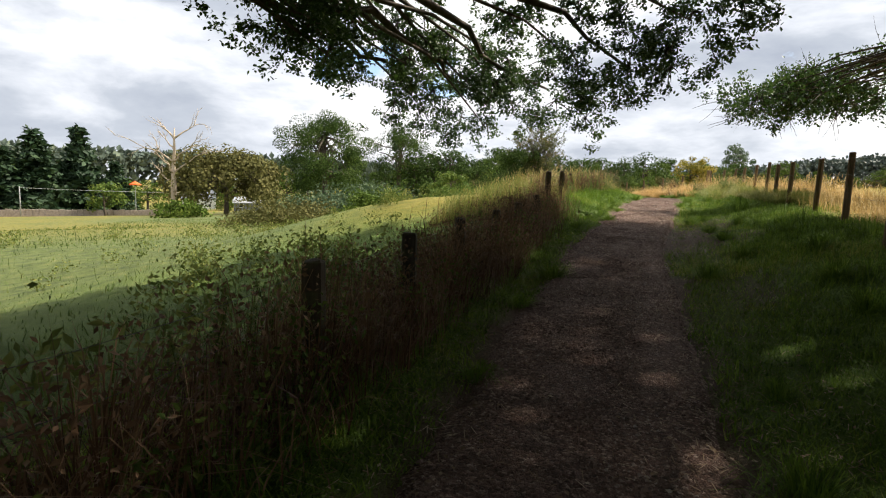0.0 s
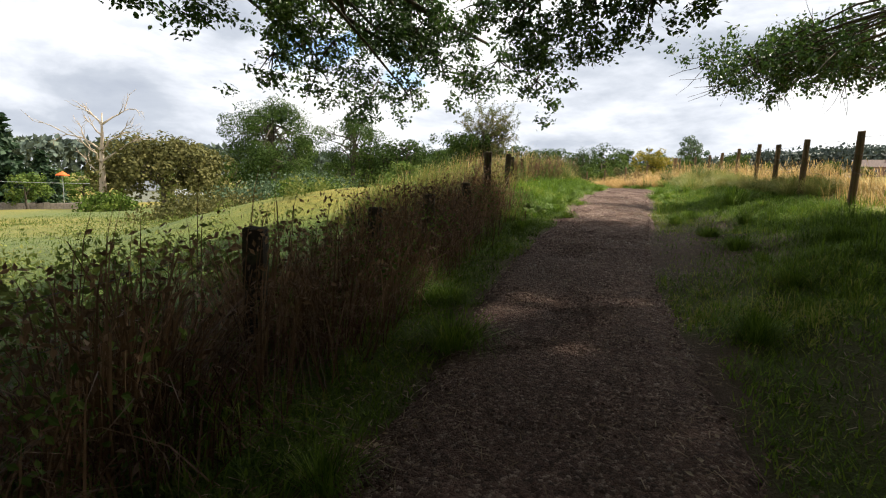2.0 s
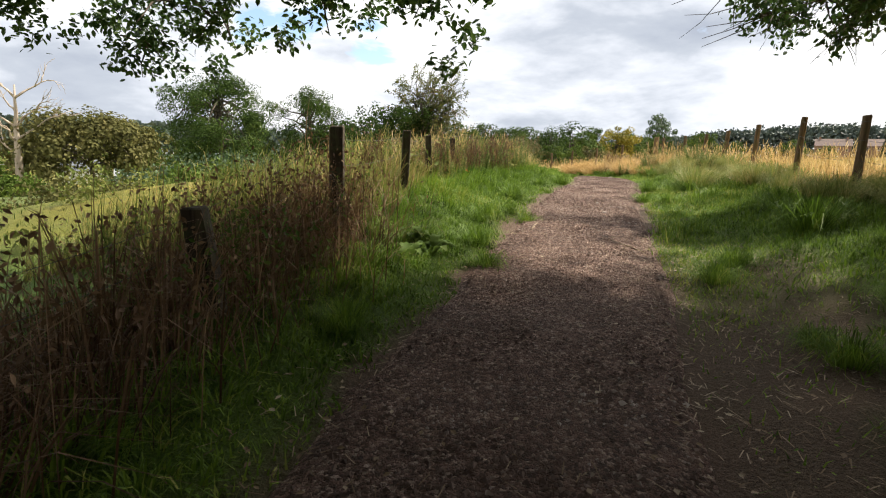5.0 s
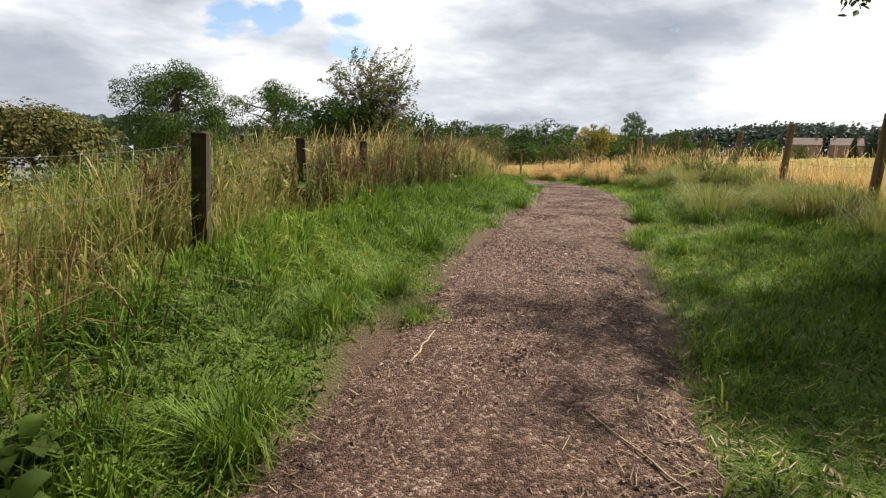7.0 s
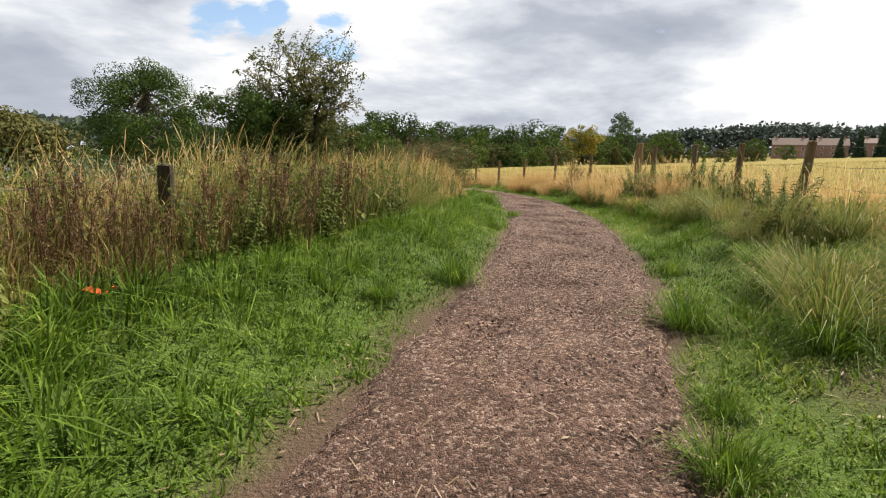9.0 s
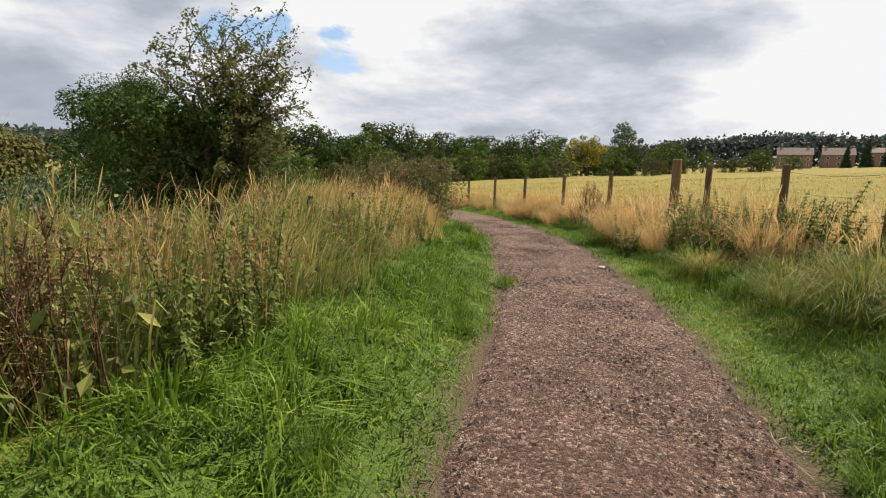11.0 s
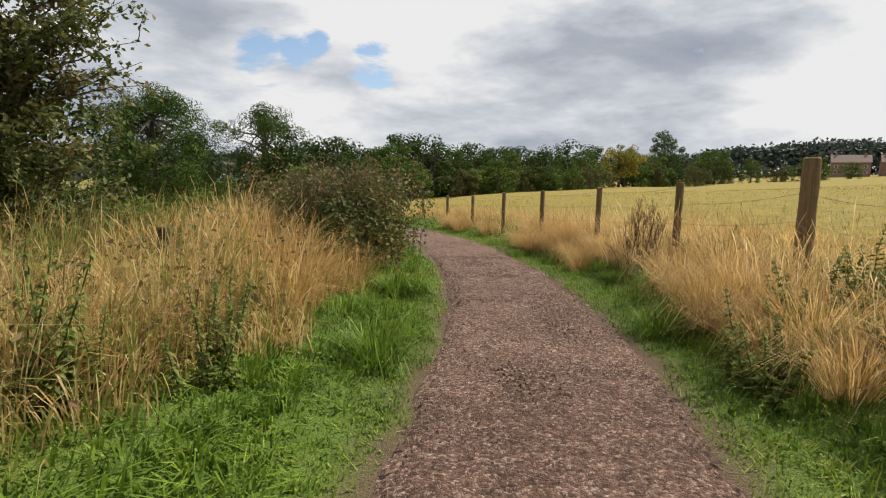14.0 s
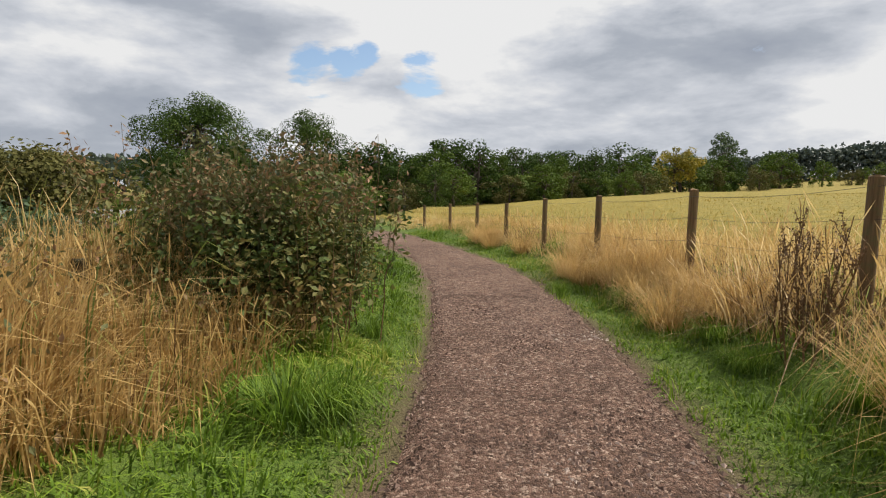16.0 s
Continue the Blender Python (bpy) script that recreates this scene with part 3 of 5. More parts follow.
def build_litter():
    rng = np.random.default_rng(6)
    n = 4200
    xy, d = scatter(n, 0, 24, -1.7, 1.9, rng, lambda x, y, d: (0.25 + 0.75 * np.exp(-((np.abs(d) - 0.85) / 0.3) ** 2)) * (1 - 0.75 * sstep(10, 22, y)))
    z = np.where(np.abs(d) < 0.95, path_height(xy[:, 0], xy[:, 1]), land(xy[:, 0], xy[:, 1]) + 0.02)
    p = Pile()
    p.add(*leaves(np.column_stack([xy, z + 0.006]), np.full(len(xy), 0.028), rng, 0.0, 1.5, np.array([[0, 0, 4.0]])))
    m = 21000
    xy, d = scatter(m, 0, 30, -1.4, 2.4, rng, lambda x, y, d: (0.3 + 0.7 * sstep(0.4, 0.9, np.abs(d))) * (0.35 + 0.65 * sstep(-0.2, 0.4, vnoise(x, y, 0.8, 34))) * (1 - 0.85 * sstep(16, 24, y)))
    z = path_height(xy[:, 0], xy[:, 1]) + 0.004
    a, ln = rng.uniform(0, np.pi, len(xy)), rng.uniform(0.03, 0.11, len(xy))
    w = np.stack([np.cos(a), np.sin(a), 0 * a], -1)
    s = np.stack([-np.sin(a), np.cos(a), 0 * a], -1) * 0.0028
    c = np.column_stack([xy, np.where(np.abs(d) < 0.93, z, land(xy[:, 0], xy[:, 1]) + 0.012)])
    v = np.stack([c - w * ln[:, None] / 2 - s, c - w * ln[:, None] / 2 + s, c + w * ln[:, None] / 2 + s + [0, 0, 0.008], c + w * ln[:, None] / 2 - s + [0, 0, 0.008]], 1).reshape(-1, 3)
    p.add(v, np.arange(len(xy))[:, None] * 4 + np.array([[0, 1, 2, 3]]))
    tagged(part("leaf_litter", p.data("leaf_litter", M_LITTER)), "dry fallen leaves and straw bits along the path", "leaf litter", kind="stuff")


build_litter()


# ---- fences ----
def post_mesh(name, height, radius, rng, material, square=False, tilt=(0, 0)):
    """A rough round or squared stake with an uneven top."""
    sides = 10 if not square else 8
    hs = np.linspace(-0.3, 1, 7) * height
    hs[0] = -0.3
    rings = []
    for h in hs:
        a = np.linspace(0, 2 * np.pi, sides, endpoint=False)
        r = radius * (1 + rng.normal(0, 0.03, sides)) * (1.03 - 0.06 * max(h, 0) / height)
        if square:
            r = r * np.where(np.arange(sides) % 2 == 0, 1.0, 1.22)
        rings.append(np.stack([np.cos(a) * r + tilt[0] * h, np.sin(a) * r + tilt[1] * h, np.full(sides, h)], -1))
    a = np.linspace(0, 2 * np.pi, sides, endpoint=False)
    cap = rings[-1] * [0.82, 0.82, 1] + [tilt[0] * height * 0.18, tilt[1] * height * 0.18, radius * 0.16]
    cap[:, 2] += rng.normal(0, 0.006, sides)
    rings.append(cap)
    v = np.concatenate(rings + [cap.mean(0)[None] + [0, 0, 0.003]])
    m = len(rings)
    i, j = np.meshgrid(np.arange(m - 1), np.arange(sides), indexing="ij")
    q = np.stack([i * sides + j, i * sides + (j + 1) % sides, (i + 1) * sides + (j + 1) % sides, (i + 1) * sides + j], -1).reshape(-1, 4)
    k = np.arange(sides)
    t = np.stack([(m - 1) * sides + k, (m - 1) * sides + (k + 1) % sides, np.full(sides, m * sides)], -1)
    return mesh_data(name, v, q, t, material)


def build_fence(name, label, posts, material, radius, square, wires, seed, barbed=False):
    """posts: rows of x, y, height of the top, radius factor, lean in x and y."""
    rng = np.random.default_rng(seed)
    x0, y0 = posts[0][:2]
    root = tagged(new(name), label, "fence")
    root.location = (x0, y0, float(land(x0, y0)))
    tops = []
    for x, y, top, fat, lx, ly in posts:
        x, y = x - lx * 1.2, y - ly * 1.2
        g = float(land(x, y))
        h = top - g
        me = post_mesh("post", h, radius * fat, rng, material, square, (lx, ly))
        part("post", me, root).location = (x - x0, y - y0, g - root.location.z)
        tops.append((x, y, g, h, lx, ly))
    for f in wires:
        pts = []
        for (xa, ya, ga, ha, lxa, lya), (xb, yb, gb, hb, lxb, lyb) in zip(tops, tops[1:]):
            pa = np.array([xa + lxa * ha * f - radius, ya + lya * ha * f, ga + ha * f])
            pb = np.array([xb + lxb * hb * f - radius, yb + lyb * hb * f, gb + hb * f])
            for s in np.linspace(0, 1, 5)[:-1]:
                pts.append(pa + (pb - pa) * s - [0, 0, 0.05 * 4 * s * (1 - s)])
        pts.append(pb)
        v, q, t = tube(np.array(pts) - np.array(root.location), np.full(len(pts), 0.0022), 4)
        part("wire", mesh_data("wire", v, q, t, M_WIRE), root)
    return root


LEFT_POSTS = [(-2.35, -0.6, 0.95, 1, 0, 0), (-1.75, 1.5, 1.02, 1, 0, 0), (-1.05, 3.75, 1.10, 1, 0.0, 0), (-0.55, 5.8, 1.15, 1.05, 0, 0),
              (0.0, 8.11, 1.21, 1, 0, 0), (0.68, 10.13, 1.27, 0.95, 0.02, 0), (1.27, 11.98, 1.39, 1.05, 0, 0.03), (1.9, 14.18, 1.56, 1, -0.14, 0),
              (2.65, 16.8, 2.29, 1.05, 0, 0), (3.52, 19.35, 2.40, 0.85, 0.03, 0), (4.0, 21.9, 2.45, 0.8, -0.05, 0), (4.8, 24.4, 2.5, 0.8, 0, 0),
              (5.6, 27.0, 2.52, 0.8, 0, 0), (6.4, 29.6, 2.5, 0.8, 0.03, 0), (7.2, 32.3, 2.45, 0.8, 0, 0), (7.8, 35.0, 2.4, 0.8, 0, 0), (8.0, 37.6, 2.2, 0.9, 0, 0), (9.67, 40.9, 2.85, 0.9, 0, 0)]
build_fence("stock_fence", "weathered dark wooden stakes with slack wire, overgrown", LEFT_POSTS, M_POST_DARK, 0.085, True, (0.9, 0.62), 21)
RIGHT_POSTS = [(6.3, 7.9, 2.55, 1, 0, 0), (7.6, 10.7, 2.62, 1, 0, 0), (8.75, 13.38, 2.68, 1, 0.02, 0), (9.4, 15.6, 2.73, 1, 0.02, 0), (10.25, 17.8, 2.79, 1, 0.02, 0),
               (11.54, 20.65, 3.03, 1, 0.04, 0), (12.62, 23.55, 3.1, 1, 0.04, 0), (13.29, 25.82, 3.08, 1.05, 0.08, 0), (14.17, 28.45, 3.14, 1, 0.03, 0), (14.6, 30.6, 3.18, 1, 0, 0),
               (14.93, 32.95, 3.2, 1, 0, 0), (16.1, 35.95, 3.38, 1.9, 0, 0), (15.09, 37.55, 3.02, 1.05, 0, 0), (14.68, 40.08, 2.89, 1, 0, 0), (14.2, 42.85, 2.76, 1, 0, 0),
               (13.7, 45.56, 2.64, 1, 0, 0), (13.1, 48.33, 2.44, 1, 0, 0), (12.4, 50.9, 2.36, 1, 0, 0), (11.5, 53.3, 2.24, 1, 0, 0), (10.4, 55.8, 2.1, 1, 0, 0),
               (9.1, 58.2, 2.0, 1, 0, 0), (7.6, 60.6, 1.9, 1, 0, 0), (6.0, 62.9, 1.8, 1, 0, 0), (4.3, 65.2, 1.7, 1, 0, 0), (2.4, 67.5, 1.6, 1, 0, 0)]
build_fence("field_fence", "weathered brown timber stakes with barbed wire beside the field", RIGHT_POSTS, M_POST, 0.06, False, (0.93, 0.7, 0.45), 22)


# ---- trees ----
def limb(a, b, rng, sag=0.0, lift=0.2, n=7, wob=0.05):
    a, b = np.asarray(a, float), np.asarray(b, float)
    s = np.linspace(0, 1, n)[:, None]
    ln = np.linalg.norm(b - a)
    p = a + (b - a) * s
    p[:, 2] += (lift * ln * 4 * s * (1 - s) * (1 - 0.4 * s)).ravel()
    w = rng.normal(0, wob * ln, (n, 3)); w[0] = 0; w[-1] = 0
    return p + w * 0.6


def broadleaf(name, label, height, spread_r, seed, leaf_mat, leaf=0.5, count=2600, base=0.22, clumps=46, gap=0.0, tall=1.0, bark=M_BARK, trunk_r=None, lobes=1.0):
    """A spreading tree at the origin: tapered trunk with limbs, and a crown of leaf clumps."""
    rng = np.random.default_rng(seed)
    root = tagged(new(name), label, "tree")
    wood, crown = Pile(), Pile()
    r0 = trunk_r or height * 0.028
    zb = height * base
    top = np.array([rng.normal(0, 0.04) * height, rng.normal(0, 0.04) * height, height * 0.72])
    tr = limb((0, 0, -0.4), top, rng, lift=0, n=8, wob=0.015)
    wood.add(*tube(tr, np.linspace(r0 * 1.25, r0 * 0.3, 8), 8))
    cz, rz = (zb + height) / 2, (height - zb) / 2
    cents, rads = [], []
    for k in range(clumps):
        for _ in range(20):
            u = rng.normal(0, 1, 3); u /= np.linalg.norm(u)
            f = rng.uniform(0.5, 1.0) ** 0.6
            bulge = 1 + 0.22 * lobes * math.sin(3 * math.atan2(u[1], u[0]) + seed) + 0.12 * lobes * rng.normal()
            c = np.array([u[0] * spread_r * f * bulge, u[1] * spread_r * f * bulge, cz + u[2] * rz * 0.86 * f * tall])
            if u[2] > -0.75:
                break
        cents.append(c); rads.append(spread_r * rng.uniform(0.17, 0.34))
    per = max(8, count // clumps)
    for k, (c, r) in enumerate(zip(cents, rads)):
        if rng.uniform() < gap:
            continue
        if k % 3 == 0:
            s = tr[rng.integers(3, 8)]
            wood.add(*tube(limb(s, c, rng, lift=0.08, n=5), np.linspace(r0 * 0.38, r0 * 0.06, 5), 5))
        m = int(per * rng.uniform(0.7, 1.3))
        g = rng.normal(0, 1, (m, 3)); g /= np.linalg.norm(g, axis=1)[:, None]
        at = c + g * (r * rng.uniform(0.5, 1.0, m) ** 0.4)[:, None] * [1, 1, 0.8]
        crown.add(*leaves(at, np.full(m, leaf), rng, 0.2, 1.05, g * 2.6))
    part("trunk", wood.data("trunk", bark, True), root)
    part("crown", crown.data("crown", leaf_mat), root)
    return root


def conifer(name, label, height, radius, seed, mat, count=2600, leaf=0.55):
    rng = np.random.default_rng(seed)
    root = tagged(new(name), label, "tree")
    wood, crown = Pile(), Pile()
    wood.add(*tube([(0, 0, -0.4), (0, 0, height * 0.5), (0, 0, height * 0.98)], [height * 0.02, height * 0.012, 0.03], 7))
    tiers = int(height * 1.3)
    for k in range(tiers):
        f = k / tiers
        z, r = height * (0.06 + 0.92 * f), radius * (1 - f) ** 0.85 + 0.15
        for b in range(max(4, int(9 * (1 - f) + 3))):
            a, rr = rng.uniform(0, 2 * np.pi), r * rng.uniform(0.65, 1.12)
            m = max(4, int(count / tiers / 9 * (0.5 + 1.2 * (1 - f))))
            s = rng.uniform(0.15, 1, m)
            at = np.stack([np.cos(a) * rr * s, np.sin(a) * rr * s, z - 0.22 * rr * s + rng.normal(0, 0.12, m)], -1) + rng.normal(0, 0.16, (m, 3))
            crown.add(*leaves(at, np.full(m, leaf), rng, 0.5, 1.5))
    part("trunk", wood.data("trunk", M_BARK, True), root)
    part("crown", crown.data("crown", mat), root)
    return root


def stand(ob, x, y, size=1.0, turn=0.0, z=None, wide=None):
    """The pose of a thing on the ground, with a scale."""
    w = wide or size
    return pose(x, y, (float(land(x, y)) if z is None else z) - 0.05, 0, 0, turn) @ Matrix.Diagonal((w, w, size, 1))


def place(ob, x, y, size=1.0, turn=0.0, z=None, wide=None):
    ob.matrix_basis = stand(ob, x, y, size, turn, z, wide)
    return ob


def again(ob, x, y, size=1.0, turn=0.0, z=None, wide=None, label=""):
    keep = ob.scale.copy()
    ob.scale = (1, 1, 1)
    c = copy_thing(ob, stand(ob, x, y, size, turn, z, wide))
    ob.scale = keep
    return tagged(c, label) if label else c


SHADE_X, SHADE_Y = math.sin(SUN_AZIMUTH) / math.tan(SUN_ELEVATION), math.cos(SUN_AZIMUTH) / math.tan(SUN_ELEVATION)


def past_shade(c, rng):
    """Whether a clump's shadow would fall past the ragged line set as the shade's end, leaving bank and rise sunlit."""
    sx, sy = c[0] - SHADE_X * c[2], c[1] - SHADE_Y * c[2]
    return sy > np.interp(sx, [3.5, 5.6, 6.6, 8.5], [11.2, 11.0, 8.5, 6.5]) + 6.5 * rng.uniform() ** 1.3


def overhang_oak():
    """The old oak whose boughs hang over the path; its trunk stands in the left meadow."""
    rng = np.random.default_rng(31)
    root = tagged(new("oak_tree"), "large spreading oak with dark boughs hanging over the path", "tree")
    tx, ty = -8.6, 6.8
    tz = float(land(tx, ty))
    root.location = (tx, ty, tz)
    o = np.array([tx, ty, tz])
    wood, crown = Pile(), Pile()
    wood.add(*tube(np.array([(tx, ty, tz - 0.4), (tx + 0.1, ty, tz + 1.2), (tx + 0.3, ty + 0.2, tz + 3.2), (tx + 0.9, ty + 0.5, tz + 6.0), (tx + 1.4, ty + 0.9, tz + 9)]) - o, [0.85, 0.6, 0.5, 0.4, 0.2], 12))
    fringe = [(-3.0, 11.6, 4.3, 0.55), (-3.4, 13.2, 4.2, 0.6), (-2.2, 16.3, 3.9, 0.7), (-0.6, 19.4, 3.3, 0.6), (0.7, 19.0, 3.7, 0.7), (2.3, 17.9, 3.85, 0.7), (3.7, 16.8, 3.65, 0.6), (4.5, 15.4, 4.15, 0.55), (5.3, 14.4, 4.7, 0.5), (5.9, 13.5, 5.0, 0.5), (6.2, 12.6, 5.3, 0.5), (-3.9, 11.0, 4.6, 0.5), (-1.5, 17.8, 3.9, 0.7), (1.5, 18.3, 4.3, 0.7)]
    centres = []
    for x, y, z, r in fringe:
        centres.append((x, y, z + 0.12, r))
        for k in range(1, 5):
            if z + 0.55 * k < 6.4 and rng.uniform() < 0.72:      # the curtain of leaves above the fringe
                centres.append((x + rng.normal(0, 0.3), y + rng.normal(-0.1, 0.4), z + 0.2 + 0.52 * k, r * 1.05))
        back = np.array([tx + 2, ty + 2]) - (x, y)
        ln = np.linalg.norm(back); back = back / ln
        for k in range(1, 6):
            s = k * 0.95
            if s > ln * 0.6:
                break
            p = np.array([x, y]) + back * s * 0.75 + rng.normal(0, 0.5, 2)
            centres.append((p[0], p[1], z + 0.35 + 0.55 * s + rng.normal(0, 0.2), rng.uniform(0.5, 0.85)))
    for k, (bx, by, bz) in enumerate(((-2.0, 17.0, 5.2), (0.4, 18.6, 4.9), (2.6, 17.8, 5.0), (4.6, 15.6, 5.2), (-3.2, 13.0, 5.2))):      # main boughs
        wood.add(*tube(limb((tx + 0.9, ty + 0.5, tz + 6.2), (bx, by, bz), rng, lift=0.12, n=12, wob=0.02) - o, np.linspace(0.24, 0.035, 12), 7))
    for x, y, z, r in centres:
        c = np.array([x, y, z])
        hub = np.array([tx + 1.0, ty + 0.6, tz + 6.5])
        ends = limb(hub, c, rng, lift=0.16, n=9, wob=0.02)
        if rng.uniform() < 0.2:
            wood.add(*tube(ends - o, np.linspace(0.14, 0.02, 9), 6))
        for _ in range(7):
            e = c + rng.normal(0, r * 0.34, 3)
            wood.add(*tube(limb(c + [0, 0, 0.2], e, rng, lift=0.05, n=4) - o, np.linspace(0.022, 0.006, 4), 4))
        subs = int(11 * r / 0.6)
        for _ in range(subs):
            q = c + rng.normal(0, 1, 3) * [r * 0.62, r * 0.62, r * 0.45]
            m = int(rng.uniform(34, 66))
            at = q + rng.normal(0, 1, (m, 3)) * [0.11, 0.11, 0.085]
            crown.add(*leaves(at - o, np.full(m, 0.066), rng, 0.3, 1.5, np.array([[0, 0, 0.6]]), True))
    # Unseen crown overhead, spread and thickened to shade the start of the path.
    for _ in range(860):
        a, f = rng.uniform(0, 2 * np.pi), math.sqrt(rng.uniform(0.02, 1))
        c = np.array([tx + 7.5 + math.cos(a) * 18 * f, ty - 5.5 + math.sin(a) * 13.5 * f, 0])
        c[2] = max(5.4, 3.6 + 0.55 * c[1]) + 0.6 + 4.0 * math.sqrt(max(0, 1 - f * f)) * rng.uniform(0.2, 1.0)
        if past_shade(c, rng):
            continue
        m = 70
        g = rng.normal(0, 1, (m, 3))
        crown.add(*leaves(c + g * [0.9, 0.9, 0.5] - o, np.full(m, 0.30), rng, 0.3, 1.4))
        if rng.uniform() < 0.3:
            wood.add(*tube(limb((tx + 0.9, ty + 0.5, tz + 6), c, rng, lift=0.1, n=6) - o, np.linspace(0.2, 0.03, 6), 6))
    for _ in range(170):      # unseen leaf clumps added to even out the shade below
        c = np.array([rng.uniform(-5, 14), rng.uniform(-1, 17), 0])
        c[2] = max(5.4, 3.6 + 0.55 * c[1]) + rng.uniform(1.5, 2.6)
        if not past_shade(c, rng):
            crown.add(*leaves(c + rng.normal(0, 1, (46, 3)) * [0.8, 0.8, 0.3] - o, np.full(46, 0.30), rng, 0.1, 1.4, np.array([[0, 0, 1.5]])))
    part("trunk", wood.data("trunk", M_BARK, True), root)
    part("crown", crown.data("crown", M_OAK), root)


def field_tree():
    """The tree beyond the right fence, of which low boughs come into view."""
    rng = np.random.default_rng(32)
    root = tagged(new("oak_tree"), "broad oak beyond the fence with low drooping twigs", "tree")
    tx, ty = 18.0, 11.5
    tz = float(land(tx, ty))
    root.location = (tx, ty, tz)
    o = np.array([tx, ty, tz])
    wood, crown = Pile(), Pile()
    wood.add(*tube(np.array([(tx, ty, tz - 0.4), (tx, ty, tz + 1.5), (tx - 0.3, ty + 0.2, tz + 4), (tx - 0.6, ty + 0.6, tz + 9)]) - o, [0.7, 0.5, 0.42, 0.15], 12))
    for k in range(46):
        f = rng.uniform(0, 1)
        x, y = 9.9 + 5.6 * f + rng.normal(0, 0.4), 19.2 + rng.normal(0, 1.0) - 1.0 * f
        z = 4.6 + rng.uniform(0, 1) * (1.0 + 1.5 * f)
        c = np.array([x, y, z])
        b = limb((tx - 0.4, ty + 0.3, tz + 5), c, rng, lift=0.08, n=8, wob=0.02)
        wood.add(*tube(b[3:] - o, np.linspace(0.05, 0.01, 5), 5)) if k % 2 else wood.add(*tube(b - o, np.linspace(0.08, 0.01, 8), 5))
        for _ in range(8):
            e = c + rng.normal(0, 0.45, 3) - [0.25, 0, 0.25]
            wood.add(*tube(limb(c, e, rng, lift=-0.05, n=4) - o, np.linspace(0.014, 0.004, 4), 4))
        for _ in range(8):
            q = c + rng.normal(0, 1, 3) * [0.55, 0.5, 0.24]
            m = int(rng.uniform(28, 50))
            crown.add(*leaves(q + rng.normal(0, 0.13, (m, 3)) - o, np.full(m, 0.07), rng, 0.4, 1.5, None, True))
    # Upper crown, unseen, placed so that its shadow covers the path.
    for _ in range(260):
        a, f = rng.uniform(0, 2 * np.pi), math.sqrt(rng.uniform(0.02, 1))
        c = np.array([tx - 1.8 + math.cos(a) * 6.8 * f, ty + 2.4 + math.sin(a) * 6.0 * f, tz + 7.6 + 5 * math.sqrt(max(0, 1 - f * f)) * rng.uniform(0.2, 1)])
        if past_shade(c, rng):
            continue
        crown.add(*leaves(c + rng.normal(0, 1, (90, 3)) * [0.8, 0.8, 0.5] - o, np.full(90, 0.2), rng, 0.3, 1.4))
    # High clumps out of view, added only to shade the ground left of here.
    for _ in range(110):
        a, f = rng.uniform(0, 2 * np.pi), math.sqrt(rng.uniform(0, 1))
        c = np.array([12.4 + math.cos(a) * 3.2 * f, 18.3 + math.sin(a) * 2.1 * f, 13.9 + rng.uniform(0, 1.2)])
        if past_shade(c, rng):
            continue
        crown.add(*leaves(c + rng.normal(0, 1, (60, 3)) * [0.7, 0.6, 0.4] - o, np.full(60, 0.28), rng, 0.3, 1.4))
        if rng.uniform() < 0.25:
            wood.add(*tube(limb((tx - 0.5, ty + 0.4, tz + 7), c, rng, lift=0.1, n=6) - o, np.linspace(0.12, 0.02, 6), 6))
    part("trunk", wood.data("trunk", M_BARK, True), root)
    part("crown", crown.data("crown", M_OAK), root)


overhang_oak()
field_tree()


